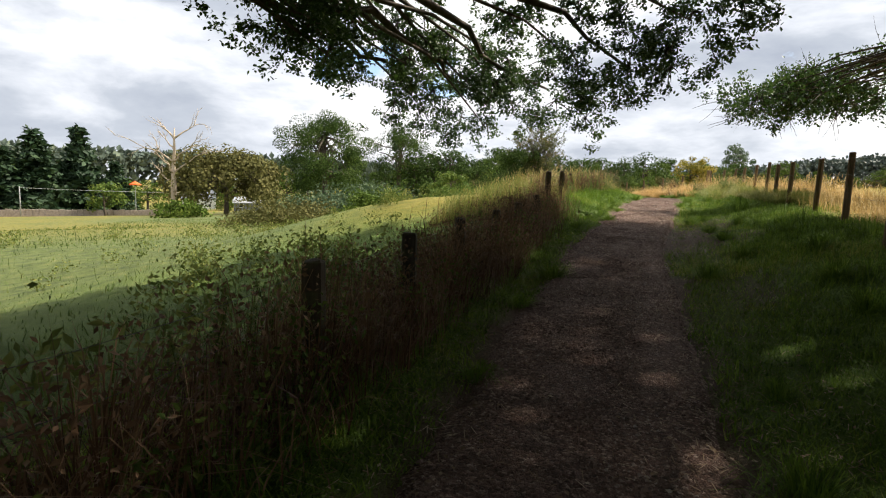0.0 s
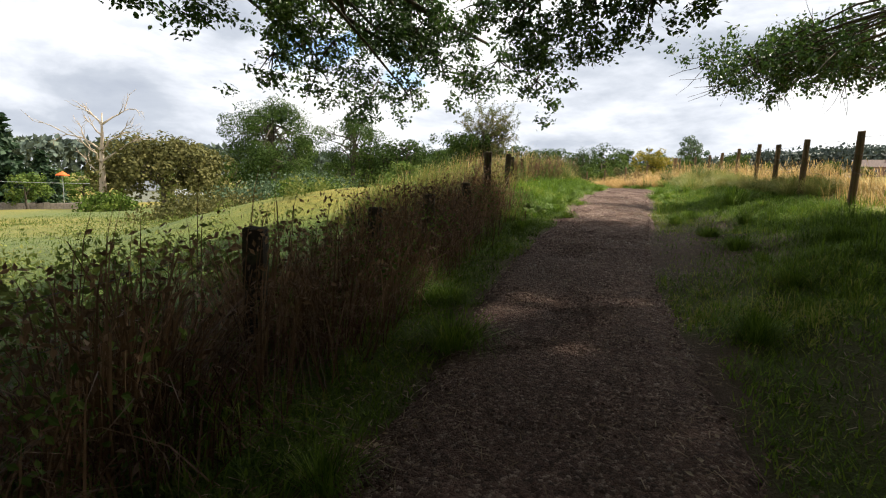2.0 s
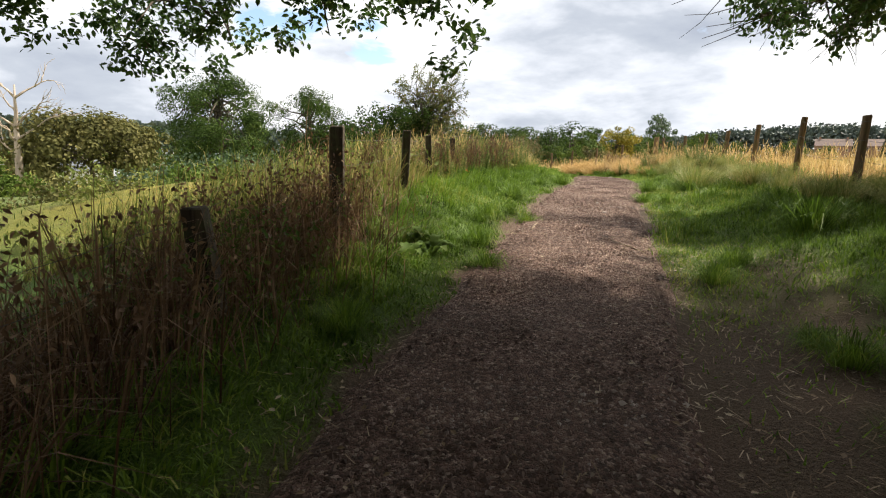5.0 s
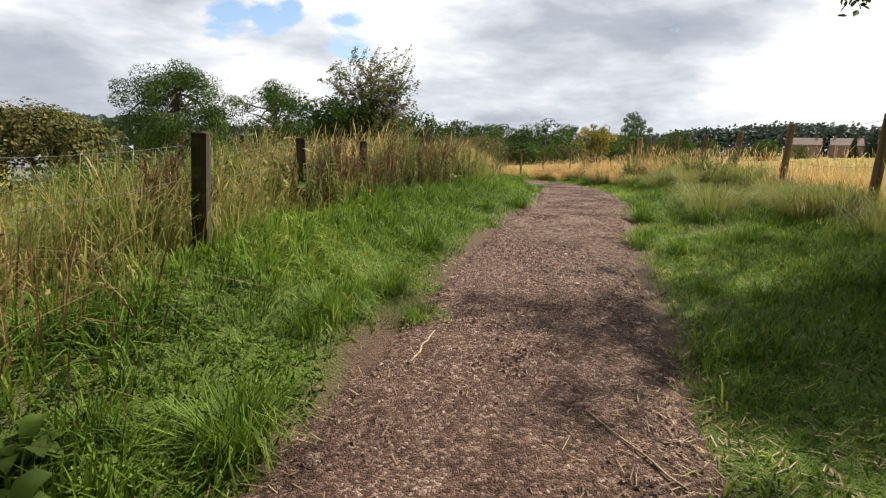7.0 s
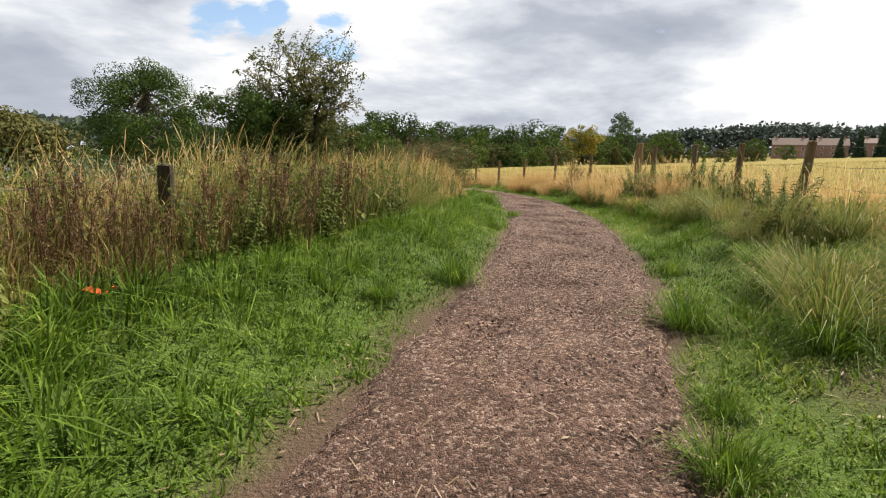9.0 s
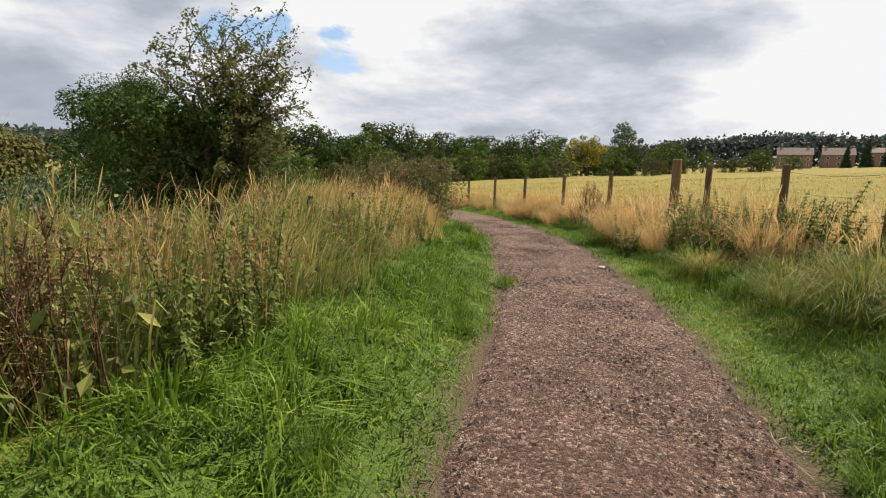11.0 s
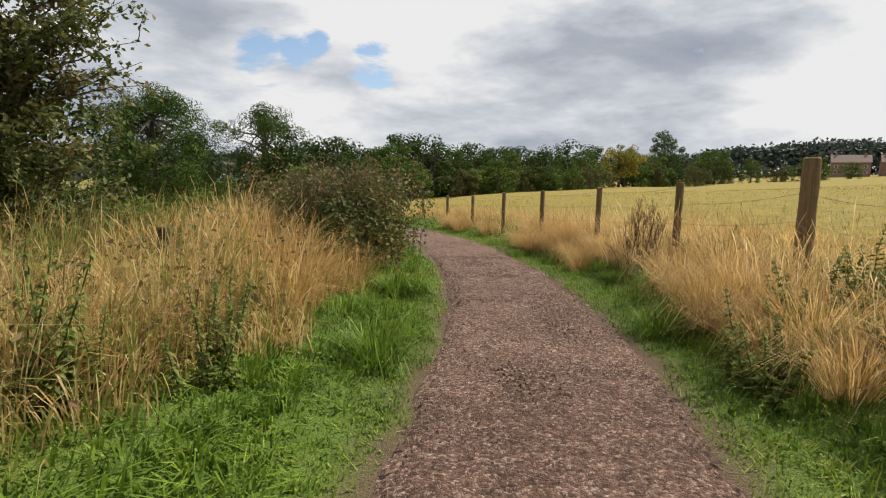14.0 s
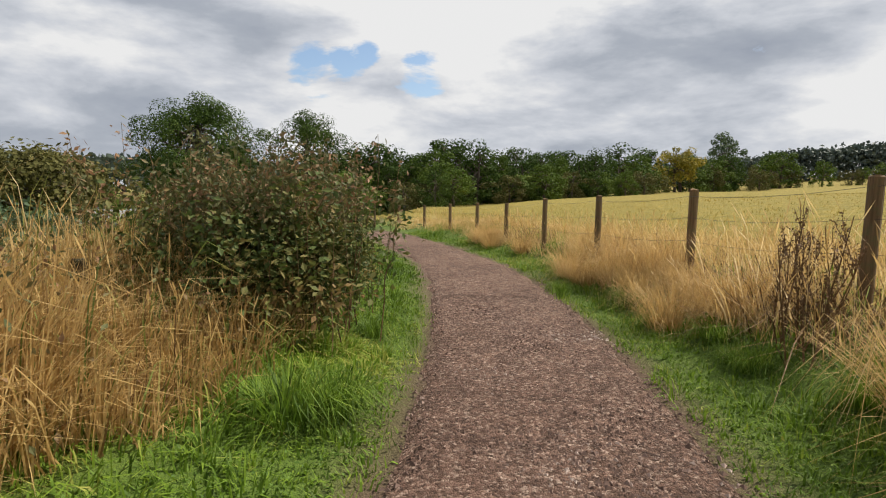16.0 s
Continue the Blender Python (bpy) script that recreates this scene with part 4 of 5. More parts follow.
def hedge_tree():
    """The berry tree by the left fence: an ivy-dark lower mass and a sparse, twiggy upper crown."""
    rng = np.random.default_rng(33)
    root = tagged(new("hawthorn_tree"), "twiggy tree with sparse russet crown above a dark ivy-clad mass", "tree")
    x0, y0 = 4.5, 36.8
    z0 = float(land(x0, y0))
    root.location = (x0, y0, z0)
    wood, dense, sparse = Pile(), Pile(), Pile()
    for k in range(5):
        wood.add(*tube(limb((rng.normal(0, 0.2), rng.normal(0, 0.2), -0.3), (rng.normal(0, 1.0), rng.normal(0, 0.8), 3.2), rng, lift=0, n=6), np.linspace(0.11, 0.04, 6), 7))
    for k in range(120):
        c = np.array([rng.normal(-0.9, 0.95), rng.normal(0, 0.8), rng.uniform(0.3, 2.9)])
        m = 90
        g = rng.normal(0, 1, (m, 3)); g /= np.linalg.norm(g, axis=1)[:, None]
        dense.add(*leaves(c + g * rng.uniform(0.2, 0.38, (m, 1)), np.full(m, 0.085), rng, 0.2, 1.3, g * 1.6))
    def spray(s, e, n, size, thick):
        """A twig with leaves set along it."""
        b = limb(s, e, rng, lift=0.08, n=7, wob=0.03)
        wood.add(*tube(b, np.linspace(thick, 0.004, 7), 4))
        f = rng.uniform(0.25, 1.03, n) * 6
        i = np.minimum(f.astype(int), 5)
        at = b[i] + (b[i + 1] - b[i]) * (f - i)[:, None]
        sparse.add(*leaves(at + rng.normal(0, 0.05, (n, 3)), np.full(n, size), rng, 0.25, 1.5, np.array([[0, 0, 0.7]])))
        return b
    for k in range(112):
        a, up = rng.uniform(0, 2 * np.pi), rng.uniform(0, 1)
        reach = (2.6 - 1.0 * up) * math.sqrt(rng.uniform(0.12, 1))
        e = np.array([0.35 + math.cos(a) * reach, math.sin(a) * 0.72 * reach, 0.8 + 3.7 * up * rng.uniform(0.8, 1.12)])
        s0 = np.array([rng.normal(0.2, 0.3), rng.normal(0, 0.3), max(0.4, e[2] - rng.uniform(0.8, 1.8))])
        b = spray(s0, e, 75, 0.062, 0.024)
        for _ in range(4):
            q = b[rng.integers(2, 7)]
            spray(q, q + rng.normal(0, 0.28, 3) + [0.05 * math.cos(a), 0, 0.12], 26, 0.06, 0.008)
    for k in range(30):      # the shoots that stand out of the top
        s0 = np.array([rng.normal(0.4, 1.0), rng.normal(0, 0.7), rng.uniform(3.3, 4.3)])
        spray(s0, s0 + [rng.normal(0.1, 0.4), rng.normal(0, 0.35), rng.uniform(0.5, 1.15)], 34, 0.058, 0.012)
    part("trunk", wood.data("trunk", M_BARK, True), root)
    part("lower_crown", dense.data("lower_crown", M_DARK), root, "dense dark green lower foliage")
    part("upper_crown", sparse.data("upper_crown", M_HAW), root, "sparse russet-tinged upper foliage")


hedge_tree()


def dead_tree():
    rng = np.random.default_rng(34)
    root = tagged(new("dead_tree"), "bare bleached dead tree with forked broken limbs", "tree")
    wood = Pile()
    tr = limb((0, 0, -0.5), (0.6, 0, 17), rng, lift=0, n=9, wob=0.012)
    wood.add(*tube(tr, np.linspace(0.75, 0.1, 9), 9))
    def fork(a, way, ln, r, depth):
        b = a + way * ln
        p = limb(a, b, rng, lift=0.06, n=6, wob=0.05)
        wood.add(*tube(p, np.linspace(r, r * 0.3, 6), 5))
        if depth:
            for _ in range(3):
                w = way + rng.normal(0, 0.55, 3) + [0, 0, 0.25]
                fork(p[rng.integers(2, 6)], w / np.linalg.norm(w), ln * rng.uniform(0.4, 0.65), r * 0.5, depth - 1)
    for h, a, el in ((3, 3.0, 0.7), (4, 0.2, 0.8), (5, 3.3, 0.5), (5, 6.0, 0.6), (6, 2.8, 0.9), (7, 0.4, 0.7), (7, 3.4, 1.0), (4, 4.6, 0.8)):
        w = np.array([math.cos(a), math.sin(a), el]); w /= np.linalg.norm(w)
        fork(tr[h], w, rng.uniform(4, 7.5), 0.2, 2)
    part("trunk", wood.data("trunk", M_DEADWOOD, True), root)
    place(root, -57.4, 102)


dead_tree()


def bush(name, label, rx, ry, h, seed, mat, leaf=0.09, clumps=40, per=140, stems=12, category="bush"):
    """A rounded shrub of leaf clumps on thin stems, at the origin."""
    rng = np.random.default_rng(seed)
    root = tagged(new(name), label, category)
    wood, crown = Pile(), Pile()
    for k in range(clumps):
        a, f = rng.uniform(0, 2 * np.pi), math.sqrt(rng.uniform(0, 1))
        zz = h * math.sqrt(max(0.02, 1 - f * f)) * rng.uniform(0.2, 1.0)
        c = np.array([math.cos(a) * rx * f, math.sin(a) * ry * f, zz])
        g = rng.normal(0, 1, (per, 3))
        crown.add(*leaves(c + g * [0.13 * rx, 0.13 * ry, 0.12 * h], np.full(per, leaf), rng, 0.2, 1.35))
        if k < stems:
            wood.add(*tube(limb((c[0] * 0.3, c[1] * 0.3, -0.1), c, rng, lift=0.1, n=5), np.linspace(0.02, 0.005, 5) * max(1, h * 0.6), 5))
    part("stems", wood.data("stems", M_BARK, True), root)
    part("foliage", crown.data("foliage", mat), root)
    return root


# ---- far trees and buildings ----
KINDS = [broadleaf("broadleaf_tree", "dark green broadleaf tree in a far belt", 15, 6.2, 41, M_DARK, 0.45, 3900, -0.35, 54),
         broadleaf("broadleaf_tree", "mid-green rounded tree in a far belt", 13, 5.6, 42, M_MIDLEAF, 0.44, 3700, -0.35, 50),
         broadleaf("broadleaf_tree", "tall dark tree with a ragged top", 18, 5.4, 43, M_DARK, 0.45, 3900, -0.3, 54, 0.06),
         broadleaf("broadleaf_tree", "olive-green tree at the wood's edge", 11, 5.2, 44, M_OLIVE, 0.42, 3400, -0.35, 48)]
USED = set()
wood_rng = np.random.default_rng(45)


def put_tree(k, x, y, size):
    turn, wide = wood_rng.uniform(0, 360), size * wood_rng.uniform(0.8, 1.35)
    tree = again(KINDS[k], x, y, size, turn, None, wide) if k in USED else place(KINDS[k], x, y, size, turn, None, wide)
    USED.add(k)
    return tagged(tree, group="far tree belt")


for k in range(26):      # the dark belt beyond the dip ahead
    f = k / 25
    put_tree((0, 2, 0, 1, 2, 0)[k % 6], -14 + 66 * f + wood_rng.normal(0, 1.5), 152 + 22 * f + wood_rng.normal(0, 4), wood_rng.uniform(0.85, 1.2) * (1 - 0.15 * f))
for k in range(14):
    f = k / 13
    put_tree((1, 3, 0, 1)[k % 4], -4 + 66 * f + wood_rng.normal(0, 2), 138 + 28 * f + wood_rng.normal(0, 2), wood_rng.uniform(0.45, 0.7))
for k in range(15):      # the lighter row along the field's far side
    f = k / 14
    put_tree((1, 0, 1, 3, 2)[k % 5], 56 + 74 * f + wood_rng.normal(0, 2), 186 + 42 * f + wood_rng.normal(0, 5), wood_rng.uniform(0.8, 1.1))
for k in range(10):
    f = k / 9
    put_tree((3, 1)[k % 2], 108 + 60 * f + wood_rng.normal(0, 3), 196 + 6 * f + wood_rng.normal(0, 5), wood_rng.uniform(0.45, 0.7))
for k in range(24):      # the wooded valley on the other side
    f = k / 23
    put_tree((1, 0, 3, 1, 1)[k % 5], -190 + 190 * f + wood_rng.normal(0, 3), 150 + 75 * f + wood_rng.normal(0, 12), wood_rng.uniform(0.85, 1.25))
for k in range(9):
    f = k / 8
    put_tree((0, 3, 1)[k % 3], -48 + 62 * f + wood_rng.normal(0, 2), 165 - 12 * f + wood_rng.normal(0, 6), wood_rng.uniform(0.6, 0.95))

place(broadleaf("oak_tree", "massive rounded oak in full green leaf", 27, 11.2, 51, M_DARK, 0.32, 46000, -0.02, 150, 0.0, lobes=1.0), -36.5, 137, 0.97, 40)
place(broadleaf("oak_tree", "smaller open-crowned oak with gaps of sky", 25, 8.5, 52, M_DARK, 0.28, 22000, 0.15, 78, 0.12), -18.5, 149, 1.0, 80)
place(broadleaf("hawthorn_tree", "low rounded olive-brown thorn tree", 14.5, 10.5, 53, M_OLIVE, 0.6, 12000, 0.04, 100, 0.0, trunk_r=0.45), -50.5, 110, 1.0, 10)
place(broadleaf("field_maple", "round tree turning yellow", 14, 6.5, 54, M_YELLOW, 0.55, 3200, 0.06, 44), 80, 193, 1.0, 10)
place(broadleaf("poplar_tree", "tall pale green tree above the row", 21, 6.0, 55, M_GREYGREEN, 0.55, 3600, 0.1, 50, tall=1.0), 112, 228, 1.0, 0)
yellow = place(broadleaf("young_tree", "yellow-green young tree by the wall", 8, 3.8, 56, M_WEED, 0.45, 2000, 0.05, 36), -79, 113, 1.0, 0)
again(yellow, -3, 110, 0.95, 120)
again(yellow, 28, 150, 0.8, 200)
con_a = place(conifer("conifer_tree", "tall dark conifer behind the stone wall", 23, 6.6, 57, M_CONIFER, 4200, 0.95), -98, 117, 0.9, 0, None, 1.25)
for x, y, s, w in ((-95, 127, 0.98, 1.3), (-104, 126, 0.85, 1.3), (-110, 116, 0.9, 1.3), (-90, 133, 0.62, 0.95), (-120, 120, 0.85, 1.3), (-101, 112, 0.7, 1.1)):
    tagged(again(con_a, x, y, s, 70 * s, None, w), group="conifers by the wall")
tagged(con_a, group="conifers by the wall")
for x, y, s in ((219, 231, 0.45), (226, 228, 0.55), (233, 224, 0.6)):
    again(con_a, x, y, s, 30, None, s * 0.8, "dark conifer beside the far brick houses")

place(bush("scrub_bush", "low grey-green bush in the meadow", 4.2, 3.4, 3.0, 61, M_MIDLEAF, 0.4, 46, 40), -48, 88)
place(bush("bramble_mound", "broad grey-green mound of bramble", 8.5, 5.5, 3.4, 62, M_GREYGREEN, 0.22, 110, 110, category="bramble"), -11.0, 57)
place(bush("bramble_mound", "smaller tangled bramble thicket", 4.5, 3.5, 2.4, 63, M_WEED, 0.2, 60, 90, category="bramble"), 0.5, 56)
place(bush("willow_scrub", "soft olive willow scrub beyond the fence", 6.5, 5, 4.6, 64, M_OLIVE, 0.22, 110, 120), -15, 46, z=-4.2)
place(bush("willow_scrub", "olive scrub on the slope", 5.0, 5, 4.0, 65, M_OLIVE, 0.22, 90, 110), -22, 60, z=-5.2)
place(bush("elder_bush", "dull green bush with pale flower heads", 3.0, 2.6, 2.6, 66, M_MIDLEAF, 0.16, 60, 100), -6.5, 40)
place(bush("gorse_bush", "yellowish bush by the mound", 2.2, 2, 3.2, 67, M_YELLOW, 0.25, 26, 50), -14.5, 63)


def stone_wall():
    rng = np.random.default_rng(71)
    root = tagged(new("stone_wall"), "low pinkish-grey field stone wall along the meadow", "wall")
    a, b = np.array([-112.0, 90.0]), np.array([-66.0, 124.0])
    root.location = (a[0], a[1], float(land(*a)))
    n = 52
    for k in range(n):
        p, q = a + (b - a) * k / n, a + (b - a) * (k + 1) / n
        w = (q - p) / np.linalg.norm(q - p)
        s = np.array([-w[1], w[0]]) * 0.3
        z, h = float(land(*p)) - 0.4, 1.9 + rng.normal(0, 0.08)
        vs = []
        for zz, inset in ((z, 0), (z + h - 0.1, 0.02), (z + h, 0.1)):
            for c, e in ((p, 1), (q, 1), (q, -1), (p, -1)):
                vs.append((*(c + s * e * (1 - inset) + w * 0.02 * (1 if c is p else -1)), zz))
        vs = np.array(vs) - np.array(root.location)
        f = [(i, (i + 1) % 4, 4 + (i + 1) % 4, 4 + i) for i in range(4)] + [(4 + i, 4 + (i + 1) % 4, 8 + (i + 1) % 4, 8 + i) for i in range(4)] + [(8, 9, 10, 11)]
        part("stone_bay", mesh_data("stone_bay", vs, f, None, M_STONE), root)


stone_wall()


def box(cx, cy, z0, z1, wx, wy):
    v = [(cx + sx * wx / 2, cy + sy * wy / 2, z) for z in (z0, z1) for sx, sy in ((-1, -1), (1, -1), (1, 1), (-1, 1))]
    return np.array(v), np.array([(3, 2, 1, 0), (4, 5, 6, 7), (0, 1, 5, 4), (1, 2, 6, 5), (2, 3, 7, 6), (3, 0, 4, 7)])


def house(label, x, y, turn, w, dp, eaves, ridge, wall_mat, roof_mat, cols, rows, stacks=2):
    root = tagged(new("house"), label, "house")
    part("wall", mesh_data("wall", *box(0, 0, -1, eaves, w, dp), None, wall_mat), root)
    gable = np.array([(sx * w / 2, sy * dp / 2 * k, z) for sx in (-1, 1) for sy, k, z in ((-1, 1, eaves - 0.01), (1, 1, eaves - 0.01), (0, 1, ridge - 0.15))])
    part("gable", mesh_data("gable", gable, None, [(0, 1, 2), (5, 4, 3)], wall_mat), root)
    o, t = 0.35, 0.18
    r = np.array([(sx * (w / 2 + o), sy * (dp / 2 + o), eaves - 0.2 + k) for k in (0, t) for sx in (-1, 1) for sy in (-1, 1)] + [(sx * (w / 2 + o), 0, ridge + k) for k in (0, t) for sx in (-1, 1)])
    roof = part("roof", mesh_data("roof", r, [(0, 2, 9, 8), (1, 8, 9, 3), (4, 10, 11, 6), (5, 7, 11, 10), (0, 4, 6, 2), (1, 3, 7, 5), (0, 8, 10, 4), (8, 1, 5, 10), (2, 6, 11, 9), (9, 11, 7, 3)], None, roof_mat), root)
    for k in range(stacks):
        part("chimney", mesh_data("chimney", *box((k / max(stacks - 1, 1) * 2 - 1) * w * 0.38, 0, ridge - 0.6, ridge + 1.1, 0.9, 0.6), None, wall_mat), roof)
    for i in range(cols):
        for j in range(rows):
            cx, cz = (i - (cols - 1) / 2) * w / cols, 1.2 + j * 2.7
            win = part("window", mesh_data("window", *box(cx, -dp / 2 - 0.03, cz, cz + 1.3, 1.1, 0.1), None, M_WHITE), root)
            part("pane", mesh_data("pane", *box(cx, -dp / 2 - 0.085, cz + 0.1, cz + 1.2, 0.9, 0.02), None, M_GLASS), win)
    return place(root, x, y, 1, turn)


house("red brick house with a brown tiled roof across the field", 224, 266, -38, 15, 9, 6.5, 10, M_BRICK, M_TILE, 4, 2)
house("red brick house with paired chimneys across the field", 241, 258, -38, 13, 9, 6.0, 9.5, M_BRICK, M_TILE, 3, 2)
house("long red sandstone terrace beyond the field", 250, 236, -44, 22, 9, 6.5, 8.8, M_BRICK, M_TILE, 6, 2, 3)
house("pale grey-roofed cottage among trees", -104, 203, 25, 12, 8, 4.5, 8, M_WHITE, M_SLATE, 3, 1, 1)
house("small dark shed with a pale tin roof", -62, 150, 20, 8, 5, 2.6, 4.2, M_SLATE, M_GALV, 2, 1, 0)


def lamp_pole():
    root = tagged(new("utility_pole"), "pale metal pole carrying a slack cable by the wall", "pole")
    part("pole", mesh_data("pole", *tube([(0, 0, -0.4), (0, 0, 3), (0, 0, 6)], [0.12, 0.1, 0.08], 8), M_GALV, True), root)
    pts = np.array([(s * 34, s * 22, 5.7 - 1.2 * 4 * s * (1 - s) * 0.3) for s in np.linspace(0, 1, 12)])
    part("cable", mesh_data("cable", *tube(pts, np.full(12, 0.035), 4), M_GALV), root)
    place(root, -86.5, 99.5)


lamp_pole()


def parasol():
    root = tagged(new("parasol"), "small bright orange parasol among the trees", "parasol")
    part("pole", mesh_data("pole", *tube([(0, 0, -0.2), (0, 0, 4.2), (0, 0, 8.6)], [0.08, 0.07, 0.05], 6), M_GALV), root)
    a = np.linspace(0, 2 * np.pi, 8, endpoint=False)
    v = np.concatenate([np.stack([np.cos(a) * 1.3, np.sin(a) * 1.3, np.full(8, 7.7)], -1), [[0, 0, 8.5]], np.stack([np.cos(a) * 1.3, np.sin(a) * 1.3, np.full(8, 7.5)], -1)])
    k = np.arange(8)
    part("canopy", mesh_data("canopy", v, np.stack([9 + k, 9 + (k + 1) % 8, (k + 1) % 8, k], -1), np.stack([k, (k + 1) % 8, np.full(8, 8)], -1), M_ORANGE), root)
    place(root, -79, 124)


parasol()


def ridge():
    """The wooded ridge on the skyline beyond the field, and the low hills round the valley."""
    rng = np.random.default_rng(72)
    for name, label, pts, wide, mat, n, leaf in (
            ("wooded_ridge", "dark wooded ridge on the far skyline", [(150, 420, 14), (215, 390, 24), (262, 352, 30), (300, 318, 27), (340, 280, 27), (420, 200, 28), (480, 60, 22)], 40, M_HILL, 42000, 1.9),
            ("wooded_hills", "low wooded hills beyond the valley, coloured pale for distance haze", [(-620, 120, 22), (-480, 330, 25), (-330, 480, 24), (-150, 560, 21), (20, 590, 19), (160, 520, 18)], 90, M_HAZE, 22000, 5.0)):
        pts = np.array(pts, float)
        s = rng.uniform(0, len(pts) - 1, n)
        k = np.minimum(s.astype(int), len(pts) - 2)
        f = (s - k)[:, None]
        c = pts[k] * (1 - f) + pts[k + 1] * f
        top = c[:, 2] * (1 + 0.10 * vnoise(s * 9, 0 * s, 1.0, 7) + 0.06 * vnoise(s * 40, 0 * s, 1.0, 8))
        u = rng.uniform(0, 1, n)
        c[:, :2] += rng.normal(0, wide * 0.35, (n, 2)) * (1 - u[:, None] * 0.5)
        c[:, 2] = -8 + (top + 8) * np.sqrt(1 - (1 - u) ** 2 * 0.99)
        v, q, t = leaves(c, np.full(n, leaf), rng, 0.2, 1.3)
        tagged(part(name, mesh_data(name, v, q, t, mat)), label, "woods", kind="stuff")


ridge()


# Trees out of view, added to keep low sky light off the start.
for k, (x, y, s) in enumerate(((-14, -10, 0.8), (-6, -13, 0.9), (3, -14, 0.8), (11, -11, 0.9), (16, -4, 0.75), (-19, -2, 0.8), (13, -18, 1.0), (-4, -20, 1.0))):
    tagged(again(KINDS[(0, 1)[k % 2]], x, y, s, 50 * k), "unseen tree added behind the start of the path to block side light", group="hedgerow trees")

# ---- undergrowth by the path ----
def straw_edge(y):
    return np.interp(y, [6, 14, 20, 26, 32, 45, 60], [4.6, 4.2, 3.3, 2.4, 1.9, 1.8, 1.7])


def tall_edge(y):
    return np.interp(y, [15, 18, 22, 25, 28, 34, 45, 60], [-2.75, -2.75, -3.0, -2.8, -2.2, -2.05, -1.7, -1.6])


def stuff(name, label, pile, mat, category="grass"):
    tagged(part(name, pile.data(name, mat)), label, category, kind="stuff")


def grow(n, y0, y1, d0, d1, seed, keep, height, width, lean=0.45, wind=(0, 0), curl=0.5, tufts=0.0):
    rng = np.random.default_rng(seed)
    xy, d = scatter(n, y0, y1, d0, d1, rng, keep)
    h = height(xy[:, 0], xy[:, 1], d) * rng.uniform(0.55, 1.2, len(xy))
    w = width * rng.uniform(0.7, 1.4, len(xy)) * (1 + 0.008 * np.maximum(xy[:, 1], 0))
    return blades(on_land(xy, 0.01), h, w, rng, lean, wind, curl, tufts)


def build_verges():
    p = Pile()
    p.add(*grow(170000, -0.5, 50, -3.2, -0.86, 81, lambda x, y, d: sstep(0.9, 1.15, -d + ragged(x, y)) * (0.55 + 0.45 * sstep(-0.2, 0.3, vnoise(x, y, 0.5, 14))) * np.where(d < tall_edge(y), 0.4, 1),
                lambda x, y, d: (0.10 + 0.20 * sstep(1.0, 2.0, -d)) * (0.75 + 0.45 * vnoise(x, y, 0.9, 15)) * np.interp(y, [0, 10, 16, 26, 32, 45], [0.85, 0.9, 1.05, 1.05, 0.9, 0.85]), 0.011, 0.85, (0.10, -0.06), 1.05, 0.3))
    p.add(*grow(210000, -0.5, 54, 0.86, 4.8, 82, lambda x, y, d: sstep(0.9, 1.1, d + ragged(x, y)) * (1 - 0.93 * worn_earth(x, y, d)) * (0.5 + 0.5 * sstep(-0.3, 0.3, vnoise(x, y, 0.5, 17))) * np.where(d > straw_edge(y), 0.25, 1),
                lambda x, y, d: (0.075 + 0.09 * sstep(1.2, 3.0, d) + 0.15 * sstep(0.35, 0.75, vnoise(x, y, 0.6, 18)) + 0.10 * sstep(24, 30, y) * sstep(1.2, 1.9, d)), 0.010, 0.7, (-0.05, -0.05), 0.9, 0.2))
    rng = np.random.default_rng(180)
    for n, d0, d1 in ((80000, -3.2, -0.86), (120000, 0.86, 4.0)):
        xy, d = scatter(n, 0, 40, d0, d1, rng, lambda x, y, d: sstep(0.88, 1.12, np.abs(d) + ragged(x, y)) * np.where(d > 0, 1 - 0.92 * worn_earth(x, y, d), 1) * (1 - 0.5 * sstep(18, 40, y)))
        f = on_land(xy, 0.005)
        a, h, w = rng.uniform(0, 2 * np.pi, len(f)), rng.uniform(0.03, 0.085, len(f)), rng.uniform(0.004, 0.008, len(f))
        lean = rng.uniform(0.3, 1.5, len(f)) * h
        s = np.stack([-np.sin(a), np.cos(a), 0 * a], -1) * w[:, None]
        tip = f + np.stack([np.cos(a) * lean, np.sin(a) * lean, h], -1)
        p.add(np.stack([f - s, f + s, tip], 1).reshape(-1, 3), None, np.arange(len(f))[:, None] * 3 + np.array([[0, 1, 2]]))
    stuff("verge_grass", "lush green grass along the path's edges", p, M_VERGE)


build_verges()


def build_clover():
    """Small broad leaves of clover and plantain in the short turf."""
    rng = np.random.default_rng(181)
    p = Pile()
    for n, d0, d1 in ((46000, 0.95, 4.2), (22000, -2.4, -0.95)):
        xy, d = scatter(n, 1, 40, d0, d1, rng, lambda x, y, d: sstep(0.95, 1.2, np.abs(d) + ragged(x, y)) * sstep(-0.25, 0.35, vnoise(x, y, 0.45, 55)) * np.where(d > 0, 1 - 0.8 * worn_earth(x, y, d), 1) * np.where(d > straw_edge(y), 0.1, 1))
        lift = rng.uniform(0.03, 0.12, len(xy))
        p.add(*leaves(on_land(xy) + np.column_stack([0 * lift, 0 * lift, lift]), np.full(len(xy), 0.015), rng, 0.1, 1.4, np.array([[0, 0, 1.2]])))
    stuff("clover", "small clover and plantain leaves in the turf", p, M_CLOVER, "clover")


build_clover()


